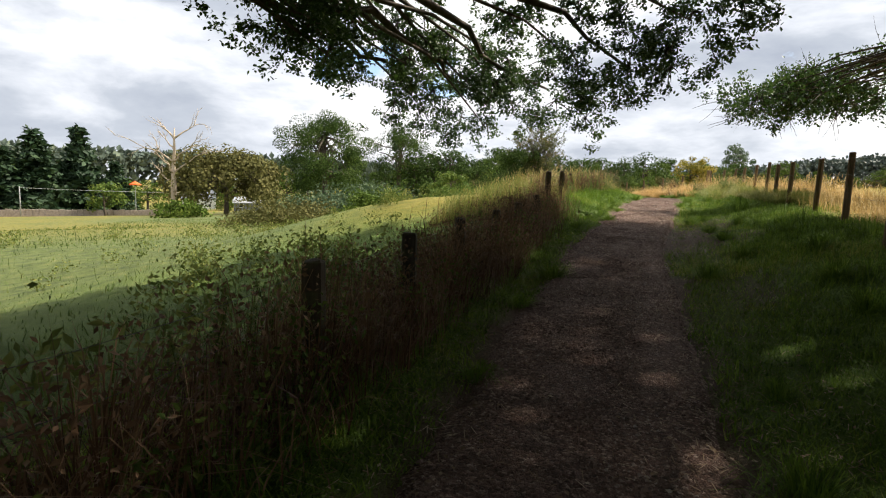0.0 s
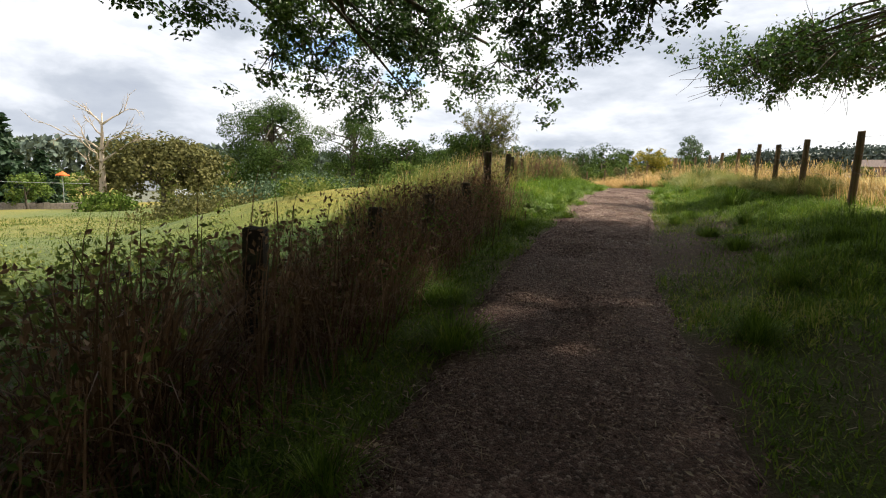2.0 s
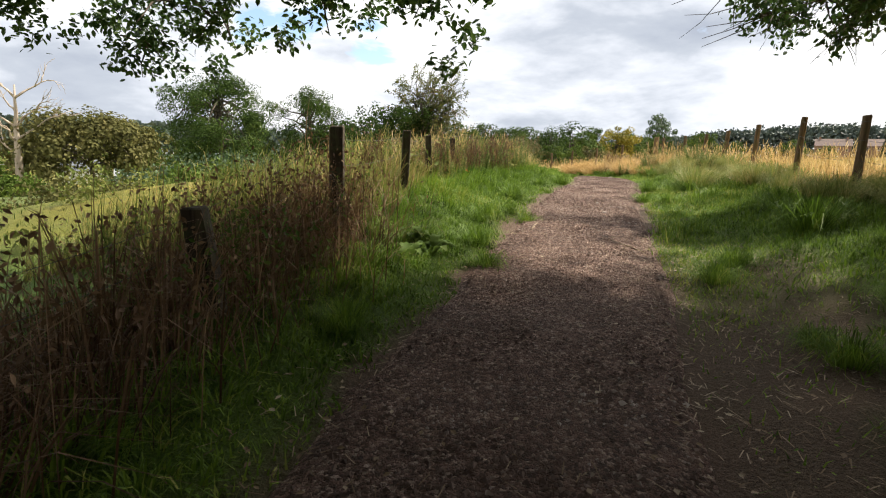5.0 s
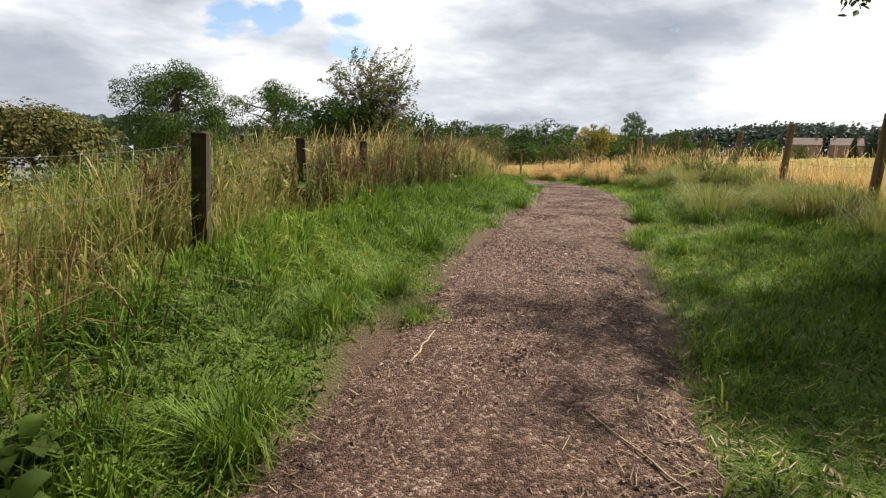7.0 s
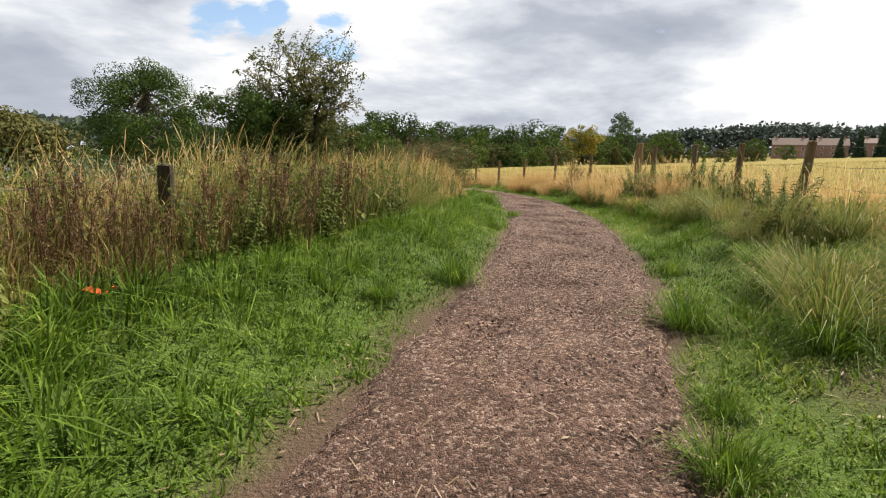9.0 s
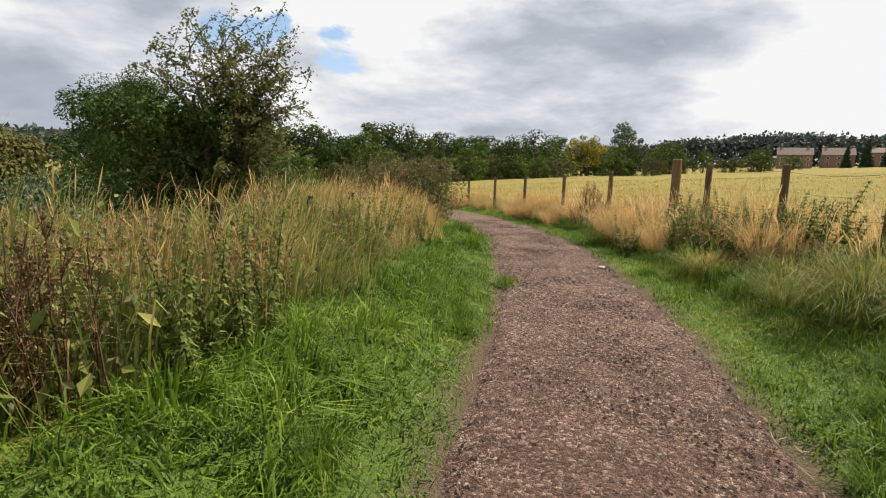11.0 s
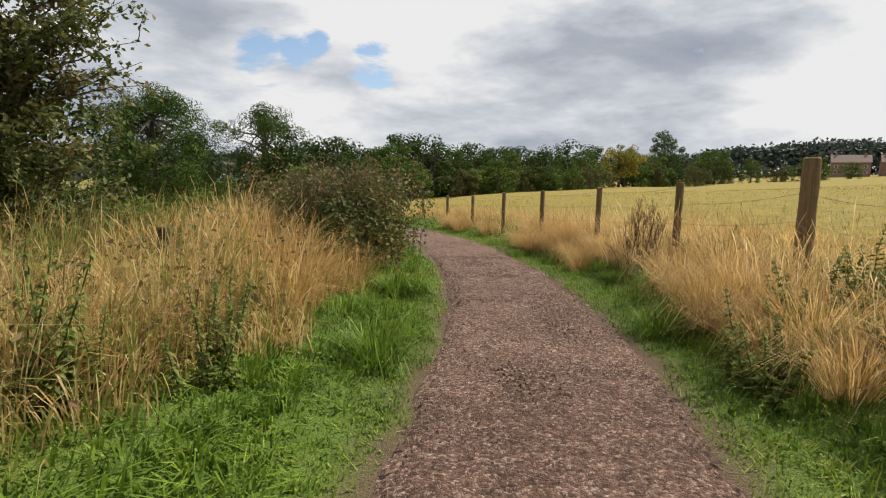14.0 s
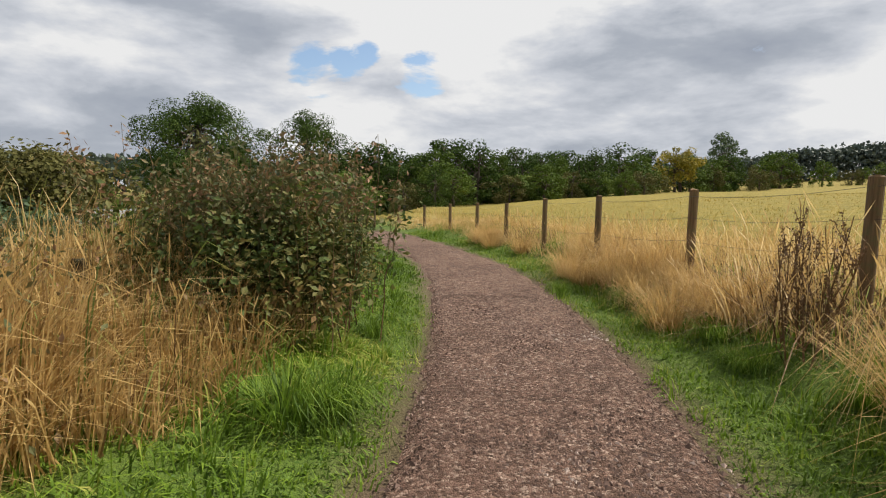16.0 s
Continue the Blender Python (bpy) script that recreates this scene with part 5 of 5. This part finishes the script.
def seed_heads(base, h, rng, wind):
    """Thin stalks that carry a feathery head."""
    n = len(base)
    a = rng.uniform(0, 2 * np.pi, n)
    tl = np.abs(rng.normal(0, 0.42, n))
    way = np.stack([np.cos(a) * tl + wind[0], np.sin(a) * tl + wind[1], np.ones(n)], -1)
    way /= np.linalg.norm(way, axis=1)[:, None]
    s = np.stack([np.cos(a + 1.57), np.sin(a + 1.57), 0 * a], -1)
    mid, top = base + way * (h * 0.8)[:, None], base + way * h[:, None] + np.stack([np.cos(a), np.sin(a), -0.2 + 0 * a], -1) * (h * 0.07)[:, None]
    knee = mid * 0.45 + top * 0.55
    w, f = 0.002, 0.006
    v = np.stack([base - s * w, base + s * w, mid + s * w, mid - s * w, knee + s * f, knee - s * f, top], 1).reshape(-1, 3)
    k = np.arange(n)[:, None] * 7
    return v, np.concatenate([k + np.array([[0, 1, 2, 3]]), k + np.array([[3, 2, 4, 5]])]), k + np.array([[5, 4, 6]])


def build_tall_grass():
    edge = lambda x, y, d: sstep(0.0, 0.5, tall_edge(y) - d + 0.35 * vnoise(x, y, 0.8, 19))
    dry = lambda x, y, d: sstep(-0.25, 0.35, vnoise(x, y, 2.2, 20) - 0.62 + 0.2 * (1 - sstep(19, 23, y)) + 0.75 * sstep(30, 34, y) + 0.26 * sstep(0.5, 1.3, tall_edge(y) - d))
    tall = lambda x, y, d: (0.55 + 0.55 * sstep(0.0, 1.3, tall_edge(y) - d)) * (0.9 + 0.28 * vnoise(x, y, 1.3, 21)) * np.interp(y, [16, 22, 27, 33, 38, 48], [0.85, 0.9, 1.05, 1.0, 0.95, 0.8])
    green, straw = Pile(), Pile()
    green.add(*grow(98000, 14.5, 52, -6.5, -1.4, 83, lambda x, y, d: edge(x, y, d) * (1 - 0.85 * dry(x, y, d)), tall, 0.010, 0.36, (0.08, -0.03), 1.5, 0.42))
    straw.add(*grow(72000, 15, 52, -6.5, -1.4, 84, lambda x, y, d: edge(x, y, d) * (0.06 + dry(x, y, d)), tall, 0.0064, 0.36, (0.10, -0.03), 1.5, 0.38))
    straw.add(*grow(42000, 31, 42, -5.2, -1.8, 184, lambda x, y, d: edge(x, y, d) * sstep(31, 33, y) * (1 - 0.7 * np.exp(-((x - 9.4) ** 2 + (y - 38.4) ** 2) / 1.6)), lambda x, y, d: tall(x, y, d) * 0.85, 0.008, 0.4, (0.06, -0.05), 1.1, 0.45))
    rng = np.random.default_rng(85)
    xy, d = scatter(4200, 18, 52, -6.5, -1.5, rng, lambda x, y, d: edge(x, y, d) * (0.25 + 0.75 * dry(x, y, d)))
    straw.add(*seed_heads(on_land(xy), tall(xy[:, 0], xy[:, 1], d) * rng.uniform(0.85, 1.3, len(xy)), rng, (0.1, -0.05)))
    xy, d = scatter(60000, 20, 46, -6.0, -1.4, rng, lambda x, y, d: edge(x, y, d) * sstep(-0.1, 0.4, vnoise(x, y, 0.55, 33)) * (1 - 0.5 * sstep(30, 34, y)))
    hh = tall(xy[:, 0], xy[:, 1], d) * rng.uniform(0.15, 0.95, len(xy))
    herbs = Pile()
    herbs.add(*leaves(on_land(xy) + np.column_stack([rng.normal(0, 0.05, len(hh)), rng.normal(0, 0.05, len(hh)), hh]), np.full(len(hh), 0.034), rng, 0.3, 1.8))
    stuff("vetch_leaves", "small dull leaves of herbs tangled in long grass", herbs, M_RUSSET, "weeds")
    stuff("tall_grass", "tall unmown green grass beside the fence", green, M_MIXED)
    # dry grass on the field's side
    redge = lambda x, y, d: sstep(0.0, 0.6, d - straw_edge(y) + 0.45 * vnoise(x, y, 0.9, 22))
    rtall = lambda x, y, d: (0.36 + 0.2 * vnoise(x, y, 1.1, 23) + 0.16 * sstep(24, 28, y) * np.exp(-((d - straw_edge(y) - 0.5) / 0.5) ** 2)) * np.interp(y, [6, 16, 26, 34, 50], [0.9, 1.0, 1.2, 1.25, 1.0])
    straw.add(*grow(58000, 4, 58, 1.5, 7.5, 86, lambda x, y, d: redge(x, y, d) * 0.9, rtall, 0.008, 0.5, (-0.22, -0.08), 1.3, 0.42))
    xy, d = scatter(12000, 6, 56, 2.0, 7.0, rng, redge)
    straw.add(*seed_heads(on_land(xy), rtall(xy[:, 0], xy[:, 1], d) * rng.uniform(1.0, 1.7, len(xy)), rng, (-0.08, -0.05)))
    # Brown stems whose colour supplies the shade in gaps between the tufts.
    dark = Pile()
    dark.add(*grow(34000, 20, 48, 1.5, 4.5, 186, lambda x, y, d: redge(x, y, d) * (1 - sstep(1.2, 2.0, d - straw_edge(y))) * sstep(-0.3, 0.3, vnoise(x, y, 0.6, 53)), lambda x, y, d: 0.8 * rtall(x, y, d), 0.008, 0.7, (-0.25, -0.08), 1.4, 0.4))
    dark.add(*grow(15000, 19, 44, -5.5, -1.5, 187, lambda x, y, d: edge(x, y, d) * sstep(0.0, 0.4, vnoise(x, y, 0.7, 54)), lambda x, y, d: 0.85 * tall(x, y, d), 0.006, 0.4, (0.08, -0.03), 1.4, 0.4))
    stuff("gap_shade_stems", "dull brown stems that stand in for shaded gaps in the long grass", dark, M_BROWN)
    stuff("dry_grass", "sun-bleached golden grass gone to seed", straw, M_STRAW)


build_tall_grass()


def build_fields():
    rng = np.random.default_rng(87)
    n = 34000
    far = rng.uniform(0, 1, n) ** 1.6
    y, d = rng.uniform(4, 95, n), 6 + 62 * far
    x = np.where(y < 50, line_x(y), 11 - 0.3 * (y - 50)) + d
    p = Pile()
    p.add(*blades(on_land(np.column_stack([x, y]), 0.02), rng.uniform(0.10, 0.26, n) * (1 - 0.3 * far), 0.014 + 0.04 * far, rng, 0.7, (-0.1, -0.1), 0.8, 0.5))
    stuff("field_grass", "pale golden hay field grass", p, M_FIELD)
    p = Pile()
    n = 62000
    far = rng.uniform(0, 1, n) ** 1.8
    y, d = rng.uniform(-2, 80, n), 3.6 + 55 * far
    x = np.where(y < 44, line_x(y), 11) - d
    h = (0.24 + 0.10 * vnoise(x, y, 3, 24) + 0.12 * vnoise(x, y, 1.1, 44)) * rng.uniform(0.5, 1.35, n)
    p.add(*blades(on_land(np.column_stack([x, y]), 0.02), h, 0.012 + 0.035 * far, rng, 0.8, (0.1, -0.1), 1.0, 0.5))
    herb = Pile()
    m = 620
    y, d = rng.uniform(-1, 60, m), 3.4 + 30 * rng.uniform(0, 1, m) ** 1.7
    x = np.where(y < 44, line_x(y), 11) - d
    for px, py, pz, k, r in zip(x, y, land(x, y), vnoise(x, y, 4.0, 47), rng.uniform(0.5, 1.3, m)):
        if k < 0.05:
            continue
        q = int(90 * r)
        g = rng.normal(0, 1, (q, 3)) * [0.22 * r, 0.22 * r, 0.16 * r]
        herb.add(*leaves(np.array([px, py, pz + 0.28 * r]) + g * [1, 1, 1.2], np.full(q, 0.05 + 0.02 * r), rng, 0.3, 1.7))
    stuff("meadow_herbs", "dull green thistles and nettles dotted over the meadow", herb, M_HERB, "weeds")
    stuff("meadow_grass", "rough green and straw meadow grass on the slope", p, M_MEADOW)


build_fields()


def build_brown_hedge():
    """Withered stalks and low leaves that smother the wire fence at the start of the walk."""
    rng = np.random.default_rng(88)
    p, g = Pile(), Pile()
    middle = lambda y: np.interp(y, [0, 8, 12, 14, 17, 20], [2.0, 2.08, 2.25, 2.5, 2.85, 2.9])
    band = lambda x, y, d: np.exp(-((d + middle(y)) / 0.5) ** 2) * (0.65 + 0.5 * vnoise(x, y, 0.7, 25)) * (1 - sstep(15, 18.5, y))
    high = lambda x, y, d: (0.82 + 0.2 * vnoise(x, y, 0.9, 26)) * np.interp(y, [-3, 8, 14, 17, 20], [0.95, 1.0, 1.1, 1.25, 1.2])
    p.add(*grow(95000, -3, 20, -4.2, -1.4, 89, band, high, 0.009, 0.55, (0.05, 0), 1.1, 0.4))
    xy, d = scatter(64000, -3, 20, -4.0, -1.5, rng, band)
    h = high(xy[:, 0], xy[:, 1], d) * rng.uniform(0.2, 1.05, len(xy))
    p.add(*leaves(on_land(xy) + np.column_stack([0 * h, 0 * h, h]), np.full(len(xy), 0.03), rng, 0.4, 1.7))
    stuff("withered_stalks", "dark brown withered stalks tangled along the fence", p, M_BROWN, "dead plants")
    xy, d = scatter(46000, -3, 22, -4.2, -1.5, rng, lambda x, y, d: np.exp(-((d + middle(y) - 0.15) / 0.55) ** 2) * sstep(-0.2, 0.3, vnoise(x, y, 0.8, 27)) * (1 - sstep(14, 17, y)))
    h = high(xy[:, 0], xy[:, 1], d) * rng.uniform(0.05, 0.8, len(xy))
    g.add(*leaves(on_land(xy) + np.column_stack([0 * h, 0 * h, h]), np.full(len(xy), 0.033), rng, 0.2, 1.5))
    stuff("nettle_leaves", "dull green nettle and bramble leaves among the stalks", g, M_WEED, "weeds")


build_brown_hedge()


# ---- single plants ----
def tussock(seed, mat, label, n=420, h=0.55, spread_r=0.34, width=0.009):
    rng = np.random.default_rng(seed)
    root = tagged(new("grass_tussock"), label, "grass tussock")
    a, r = rng.uniform(0, 2 * np.pi, n), np.sqrt(rng.uniform(0, 1, n)) * spread_r
    base = np.stack([np.cos(a) * r * 0.5, np.sin(a) * r * 0.5, np.full(n, -0.03)], -1)
    hh = h * rng.uniform(0.6, 1.2, n)
    out = np.stack([np.cos(a), np.sin(a), 0 * a], -1) * (r * rng.uniform(0.7, 1.7, n))[:, None]
    s = np.stack([-np.sin(a), np.cos(a), 0 * a], -1) * width * 0.5
    m1, m2, tip = base + out * 0.45, base + out * 0.9, base + out * 1.4
    m1[:, 2] += hh * 0.62; m2[:, 2] += hh * 0.92; tip[:, 2] += hh * rng.uniform(0.1, 0.85, n)
    tip += rng.normal(0, 0.05, (n, 3)); m2 += rng.normal(0, 0.03, (n, 3))
    v = np.stack([base - s, base + s, m1 + s, m1 - s, m2 + s * 0.8, m2 - s * 0.8, tip], 1).reshape(-1, 3)
    k = np.arange(n)[:, None] * 7
    part("tuft", mesh_data("tuft", v, np.concatenate([k + np.array([[0, 1, 2, 3]]), k + np.array([[3, 2, 4, 5]])]), k + np.array([[5, 4, 6]]), mat), root)
    return root


def tussocks():
    rng = np.random.default_rng(91)
    dry, green = tussock(92, M_STRAW, "arching dry golden tussock at the field's edge", 520, 0.55, 0.42, 0.0052), tussock(93, M_VERGE, "dark green grass tuft beside the path", 300, 0.3, 0.22, 0.008)
    faded = tussock(94, M_MIXED, "half-green drooping tussock beside the fence", 460, 0.5, 0.42, 0.006)
    first = [True, True, True]
    def put(k, x, y, size):
        k = 2 if k == 0 and y < 29 else k
        ob = (dry, green, faded)[k]
        t = place(ob, x, y, size, rng.uniform(0, 360)) if first[k] else again(ob, x, y, size, rng.uniform(0, 360))
        first[k] = False
        tagged(t, group=("dry tussocks", "green tufts", "faded tussocks")[k])
    for x, y, s in ((10.3, 22.2, 1.15), (10.75, 22.9, 1.0), (12.4, 26.3, 0.9), (13.75, 34.2, 1.15), (14.1, 35.6, 1.1), (13.6, 33.1, 1.0), (14.4, 38.2, 0.9)):
        put(0, x, y, s)
    for k in range(70):
        y = rng.uniform(15, 50)
        d = straw_edge(y) + rng.uniform(-0.1, 0.9)
        put(0, float(line_x(y)) + d, y, rng.uniform(0.6, 1.1))
    for x, y, s in ((8.56, 20.15, 0.7), (8.42, 20.8, 0.8), (6.95, 15.6, 0.8), (8.45, 16.4, 1.5), (9.2, 18.0, 1.2), (8.9, 17.0, 1.2), (12.9, 30.0, 1.5), (12.75, 29.4, 1.2), (10.2, 33.3, 1.2), (9.0, 28.3, 0.8), (5.6, 20.4, 1.0)):
        put(1, x, y, s)
    for k in range(95):
        y = rng.uniform(1, 46)
        d = rng.uniform(1.15, 2.6 if y > 20 else 4.0) * (1 if rng.uniform() < 0.6 else -0.65)
        put(1, float(line_x(y)) + d, y, rng.uniform(0.5, 1.1))


tussocks()


def weed(name, label, height, seed, mat, leaf=0.10, whorls=11, stems=1, category="weed"):
    """An upright leafy weed: stem, and leaves in pairs that shrink upwards."""
    rng = np.random.default_rng(seed)
    root = tagged(new(name), label, category)
    wood, green = Pile(), Pile()
    for s in range(stems):
        foot = np.array([rng.normal(0, 0.05 * stems**0.6), rng.normal(0, 0.05 * stems**0.6), -0.04])
        top = foot + [rng.normal(0, 0.14), rng.normal(0, 0.14), height * rng.uniform(0.5, 1.1)]
        p = limb(foot, top, rng, lift=0, n=7, wob=0.012)
        wood.add(*tube(p, np.linspace(0.008, 0.003, 7), 5))
        for k in range(whorls):
            f = (k + 1.2) / (whorls + 0.6)
            c = foot + (top - foot) * f
            m = 6
            a = rng.uniform(0, 2 * np.pi, m)
            out = np.stack([np.cos(a), np.sin(a), rng.uniform(-0.1, 0.6, m)], -1)
            sz = leaf * (1.15 - 0.7 * f) * rng.uniform(0.7, 1.2, m)
            sd = np.cross(out, [0, 0, 1.0]); sd /= np.linalg.norm(sd, axis=1)[:, None]
            v = np.stack([c + 0 * out, c + out * sz[:, None] * 0.55 + sd * sz[:, None] * 0.26 + [0, 0, 0.012], c + out * sz[:, None] * 1.15 - [0, 0, 0.02], c + out * sz[:, None] * 0.55 - sd * sz[:, None] * 0.26 + [0, 0, 0.012]], 1).reshape(-1, 3)
            green.add(v, np.arange(m)[:, None] * 4 + np.array([[0, 1, 2, 3]]))
    part("stem", wood.data("stem", M_WEED, True), root)
    part("leaves", green.data("leaves", mat), root)
    return root


def weeds():
    rng = np.random.default_rng(95)
    kinds = [weed("thistle", "upright grey-green thistle among dry grass", 0.95, 96, M_HERB, 0.105, 17, 8, "thistle"), weed("nettle", "tall green nettle stalk in long grass", 1.0, 97, M_HERB, 0.08, 18, 5, "nettle")]
    first = [True, True]
    def put(k, x, y, s):
        t = place(kinds[k], x, y, s, rng.uniform(0, 360)) if first[k] else again(kinds[k], x, y, s, rng.uniform(0, 360))
        first[k] = False
        tagged(t, group=("thistles by the fence", "nettles by the fence")[k])
    for x, y in ((14.9, 33.6), (13.9, 33.0), (14.1, 32.2), (13.7, 31.5), (13.4, 30.8), (13.0, 27.0), (13.6, 28.3), (12.8, 25.6), (14.3, 29.8), (13.9, 29.0), (14.6, 31.8), (13.2, 32.4)):
        put(0, x + rng.normal(0, 0.08), y + rng.normal(0, 0.08), rng.uniform(0.8, 1.15))
    for k in range(46):
        y = rng.uniform(19, 33)
        put(1, float(line_x(y) + tall_edge(y)) - rng.uniform(0.1, 2.4), y, rng.uniform(0.7, 1.1))
    for k in range(16):
        y = rng.uniform(24, 36)
        put(0, float(line_x(y) + straw_edge(y)) + rng.uniform(0.2, 1.3), y, rng.uniform(0.55, 0.95))
    for k in range(16):
        y = rng.uniform(1, 17)
        put(1, float(line_x(y)) - rng.uniform(2.1, 3.1), y, rng.uniform(0.5, 0.95))


weeds()


def broad_dock(x, y, size, seed, label):
    """A rosette of broad dock leaves."""
    rng = np.random.default_rng(seed)
    root = tagged(new("dock_plant"), label, "dock plant")
    for k in range(13):
        a, ln, wd = rng.uniform(0, 2 * np.pi), rng.uniform(0.2, 0.34), rng.uniform(0.055, 0.08)
        out, sd = np.array([math.cos(a), math.sin(a), 0]), np.array([-math.sin(a), math.cos(a), 0])
        up = rng.uniform(0.12, 0.3)
        vs = []
        for s, w in ((0.0, 0.08), (0.3, 0.6), (0.5, 1.0), (0.75, 0.85), (0.95, 0.35), (1.0, 0.05)):
            c = out * ln * s * 1.1 + [0, 0, up * math.sin(s * 2.3)]
            vs += [c - sd * wd * w + [0, 0, 0.018 * w], c, c + sd * wd * w + [0, 0, 0.018 * w]]
        q = [(3 * i + j, 3 * i + j + 1, 3 * i + j + 4, 3 * i + j + 3) for i in range(5) for j in range(2)]
        part("leaf", mesh_data("leaf", np.array(vs), q, None, M_WEED, True), root)
    place(root, x, y, size)


broad_dock(3.75, 16.2, 0.85, 101, "broad-leaved dock with large pale green leaves in grass")
broad_dock(3.6, 16.6, 0.7, 102, "broad-leaved dock at the path's edge")
broad_dock(3.5, 15.9, 0.8, 103, "small dock plant in the grass")


def dead_docks():
    rng = np.random.default_rng(104)
    root = tagged(new("dock_stalks"), "tall dead brown dock stalks with rusty seeds", "dead plant")
    for k in range(16):
        foot = np.array([rng.normal(0, 0.2), rng.normal(0, 0.2), -0.05])
        top = foot + [rng.normal(0, 0.16), rng.normal(0, 0.12), rng.uniform(0.9, 1.3)]
        st = Pile()
        p = limb(foot, top, rng, lift=0, n=7, wob=0.012)
        st.add(*tube(p, np.linspace(0.009, 0.003, 7), 5))
        for j in range(7):
            a = p[rng.integers(2, 6)]
            e = a + [rng.normal(0, 0.07), rng.normal(0, 0.07), rng.uniform(0.15, 0.3)]
            st.add(*tube(limb(a, e, rng, lift=0, n=4), np.linspace(0.004, 0.002, 4), 4))
            at = a + (e - a) * rng.uniform(0.2, 1, (16, 1)) + rng.normal(0, 0.012, (16, 3))
            st.add(*leaves(at, np.full(16, 0.017), rng, 0.2, 1.4))
        part("stalk", st.data("stalk", M_BROWN), root)
    place(root, 14.25, 37.2)
    for k in range(13):
        y = rng.uniform(19.5, 31)
        again(root, float(line_x(y) + tall_edge(y)) - rng.uniform(0.1, 1.4), y, rng.uniform(0.65, 0.95), rng.uniform(0, 360), label="dead brown dock stalks standing in long grass")


dead_docks()


def bramble_clump():
    rng = np.random.default_rng(105)
    root = tagged(new("bramble_bush"), "dense bramble bush with dark hollow and russet stalks", "bramble")
    canes, lf, tops = Pile(), Pile(), Pile()
    for k in range(120):
        a = rng.uniform(0, 2 * np.pi)
        foot = np.array([rng.normal(0, 0.45), rng.normal(0, 0.4), -0.05])
        tip = foot + [math.cos(a) * rng.uniform(0.1, 0.7), math.sin(a) * rng.uniform(0.1, 0.6), rng.uniform(0.5, 1.45)]
        p = limb(foot, tip, rng, lift=0.18, n=7, wob=0.02)
        canes.add(*tube(p, np.linspace(0.006, 0.003, 7), 4))
        for q in p[2:]:
            lf.add(*leaves(q + rng.normal(0, 0.1, (17, 3)), np.full(17, 0.054), rng, 0.3, 1.4, np.array([[0, 0, 0.8]])))
    for k in range(90):
        foot = np.array([rng.normal(-0.1, 0.6), rng.normal(0.1, 0.5), 0.2])
        tip = foot + [rng.normal(0, 0.12), rng.normal(0, 0.12), rng.uniform(1.1, 1.75)]
        p = limb(foot, tip, rng, lift=0, n=6, wob=0.012)
        tops.add(*tube(p, np.linspace(0.005, 0.002, 6), 4))
        at = p[3] + (p[5] - p[3]) * rng.uniform(0, 1, (42, 1)) + rng.normal(0, 0.05, (42, 3))
        tops.add(*leaves(at, np.full(42, 0.036), rng, 0.2, 1.8))
    part("cane", canes.data("cane", M_BROWN), root)
    part("foliage", lf.data("foliage", M_BRAMBLE), root)
    part("seed_head", tops.data("seed_head", M_RUSSET), root, "russet faded willowherb stalks")
    place(root, 9.55, 38.0)
    for x, y, s in ((9.5, 39.2, 0.95), (8.6, 39.2, 0.85)):
        again(root, x, y, s, 130 * s)


bramble_clump()


def stick(a, b, r, label):
    rng = np.random.default_rng(int(a[1] * 100))
    root = tagged(new("stick"), label, "stick")
    za, zb = float(path_height(*a)) + r, float(path_height(*b)) + r
    p = limb((0, 0, za), (b[0] - a[0], b[1] - a[1], zb), rng, lift=0, n=7, wob=0.03)
    p[:, 2] = np.linspace(za, zb, 7) + 0.004
    root.location = (a[0], a[1], 0)
    part("twig", mesh_data("twig", *tube(p, np.linspace(r, r * 0.6, 7), 6), M_STICK, True), root)


stick((5.22, 17.46), (5.43, 17.95), 0.009, "pale bare stick lying at the path's edge")
stick((6.3, 16.3), (6.1, 16.9), 0.006, "thin straw-coloured twig on the gravel")
stick((1.55, 8.2), (1.95, 8.55), 0.007, "thin pale twig on the dark path")


def stone(x, y, r, label):
    rng = np.random.default_rng(int(x * 100))
    bm = bmesh.new()
    bmesh.ops.create_icosphere(bm, subdivisions=2, radius=r)
    for v in bm.verts:
        v.co = v.co * (1 + rng.normal(0, 0.08))
        v.co.z *= 0.5
    me = bpy.data.meshes.new("stone")
    bm.to_mesh(me); bm.free()
    me.materials.append(M_PALESTONE)
    ob = tagged(new("stone", me), label, "stone")
    ob.location = (x, y, float(path_height(x, y)) + r * 0.2)


stone(11.87, 31.03, 0.055, "pale flat stone at the gravel's edge")
stone(6.86, 19.0, 0.03, "small whitish pebble on the path")
stone(7.15, 20.1, 0.025, "tiny pale pebble on the path")


def fallen_leaf(x, y, turn):
    v = np.array([(0, 0, 0), (0.05, 0.045, 0.02), (0.12, 0.03, 0.01), (0.15, 0, 0.03), (0.12, -0.04, 0.015), (0.05, -0.045, 0.02), (0.08, 0, -0.005)])
    me = mesh_data("fallen_leaf", v, None, [(0, 6, 1), (1, 6, 2), (2, 6, 3), (3, 6, 4), (4, 6, 5), (5, 6, 0)], M_ORANGE)
    ob = tagged(new("fallen_leaf", me), "bright orange fallen leaf caught in the grass", "leaf")
    ob.matrix_basis = pose(x, y, float(land(x, y)) + 0.16, 15, 20, turn)


fallen_leaf(4.91, 22.45, 20)
fallen_leaf(5.05, 22.55, 110)
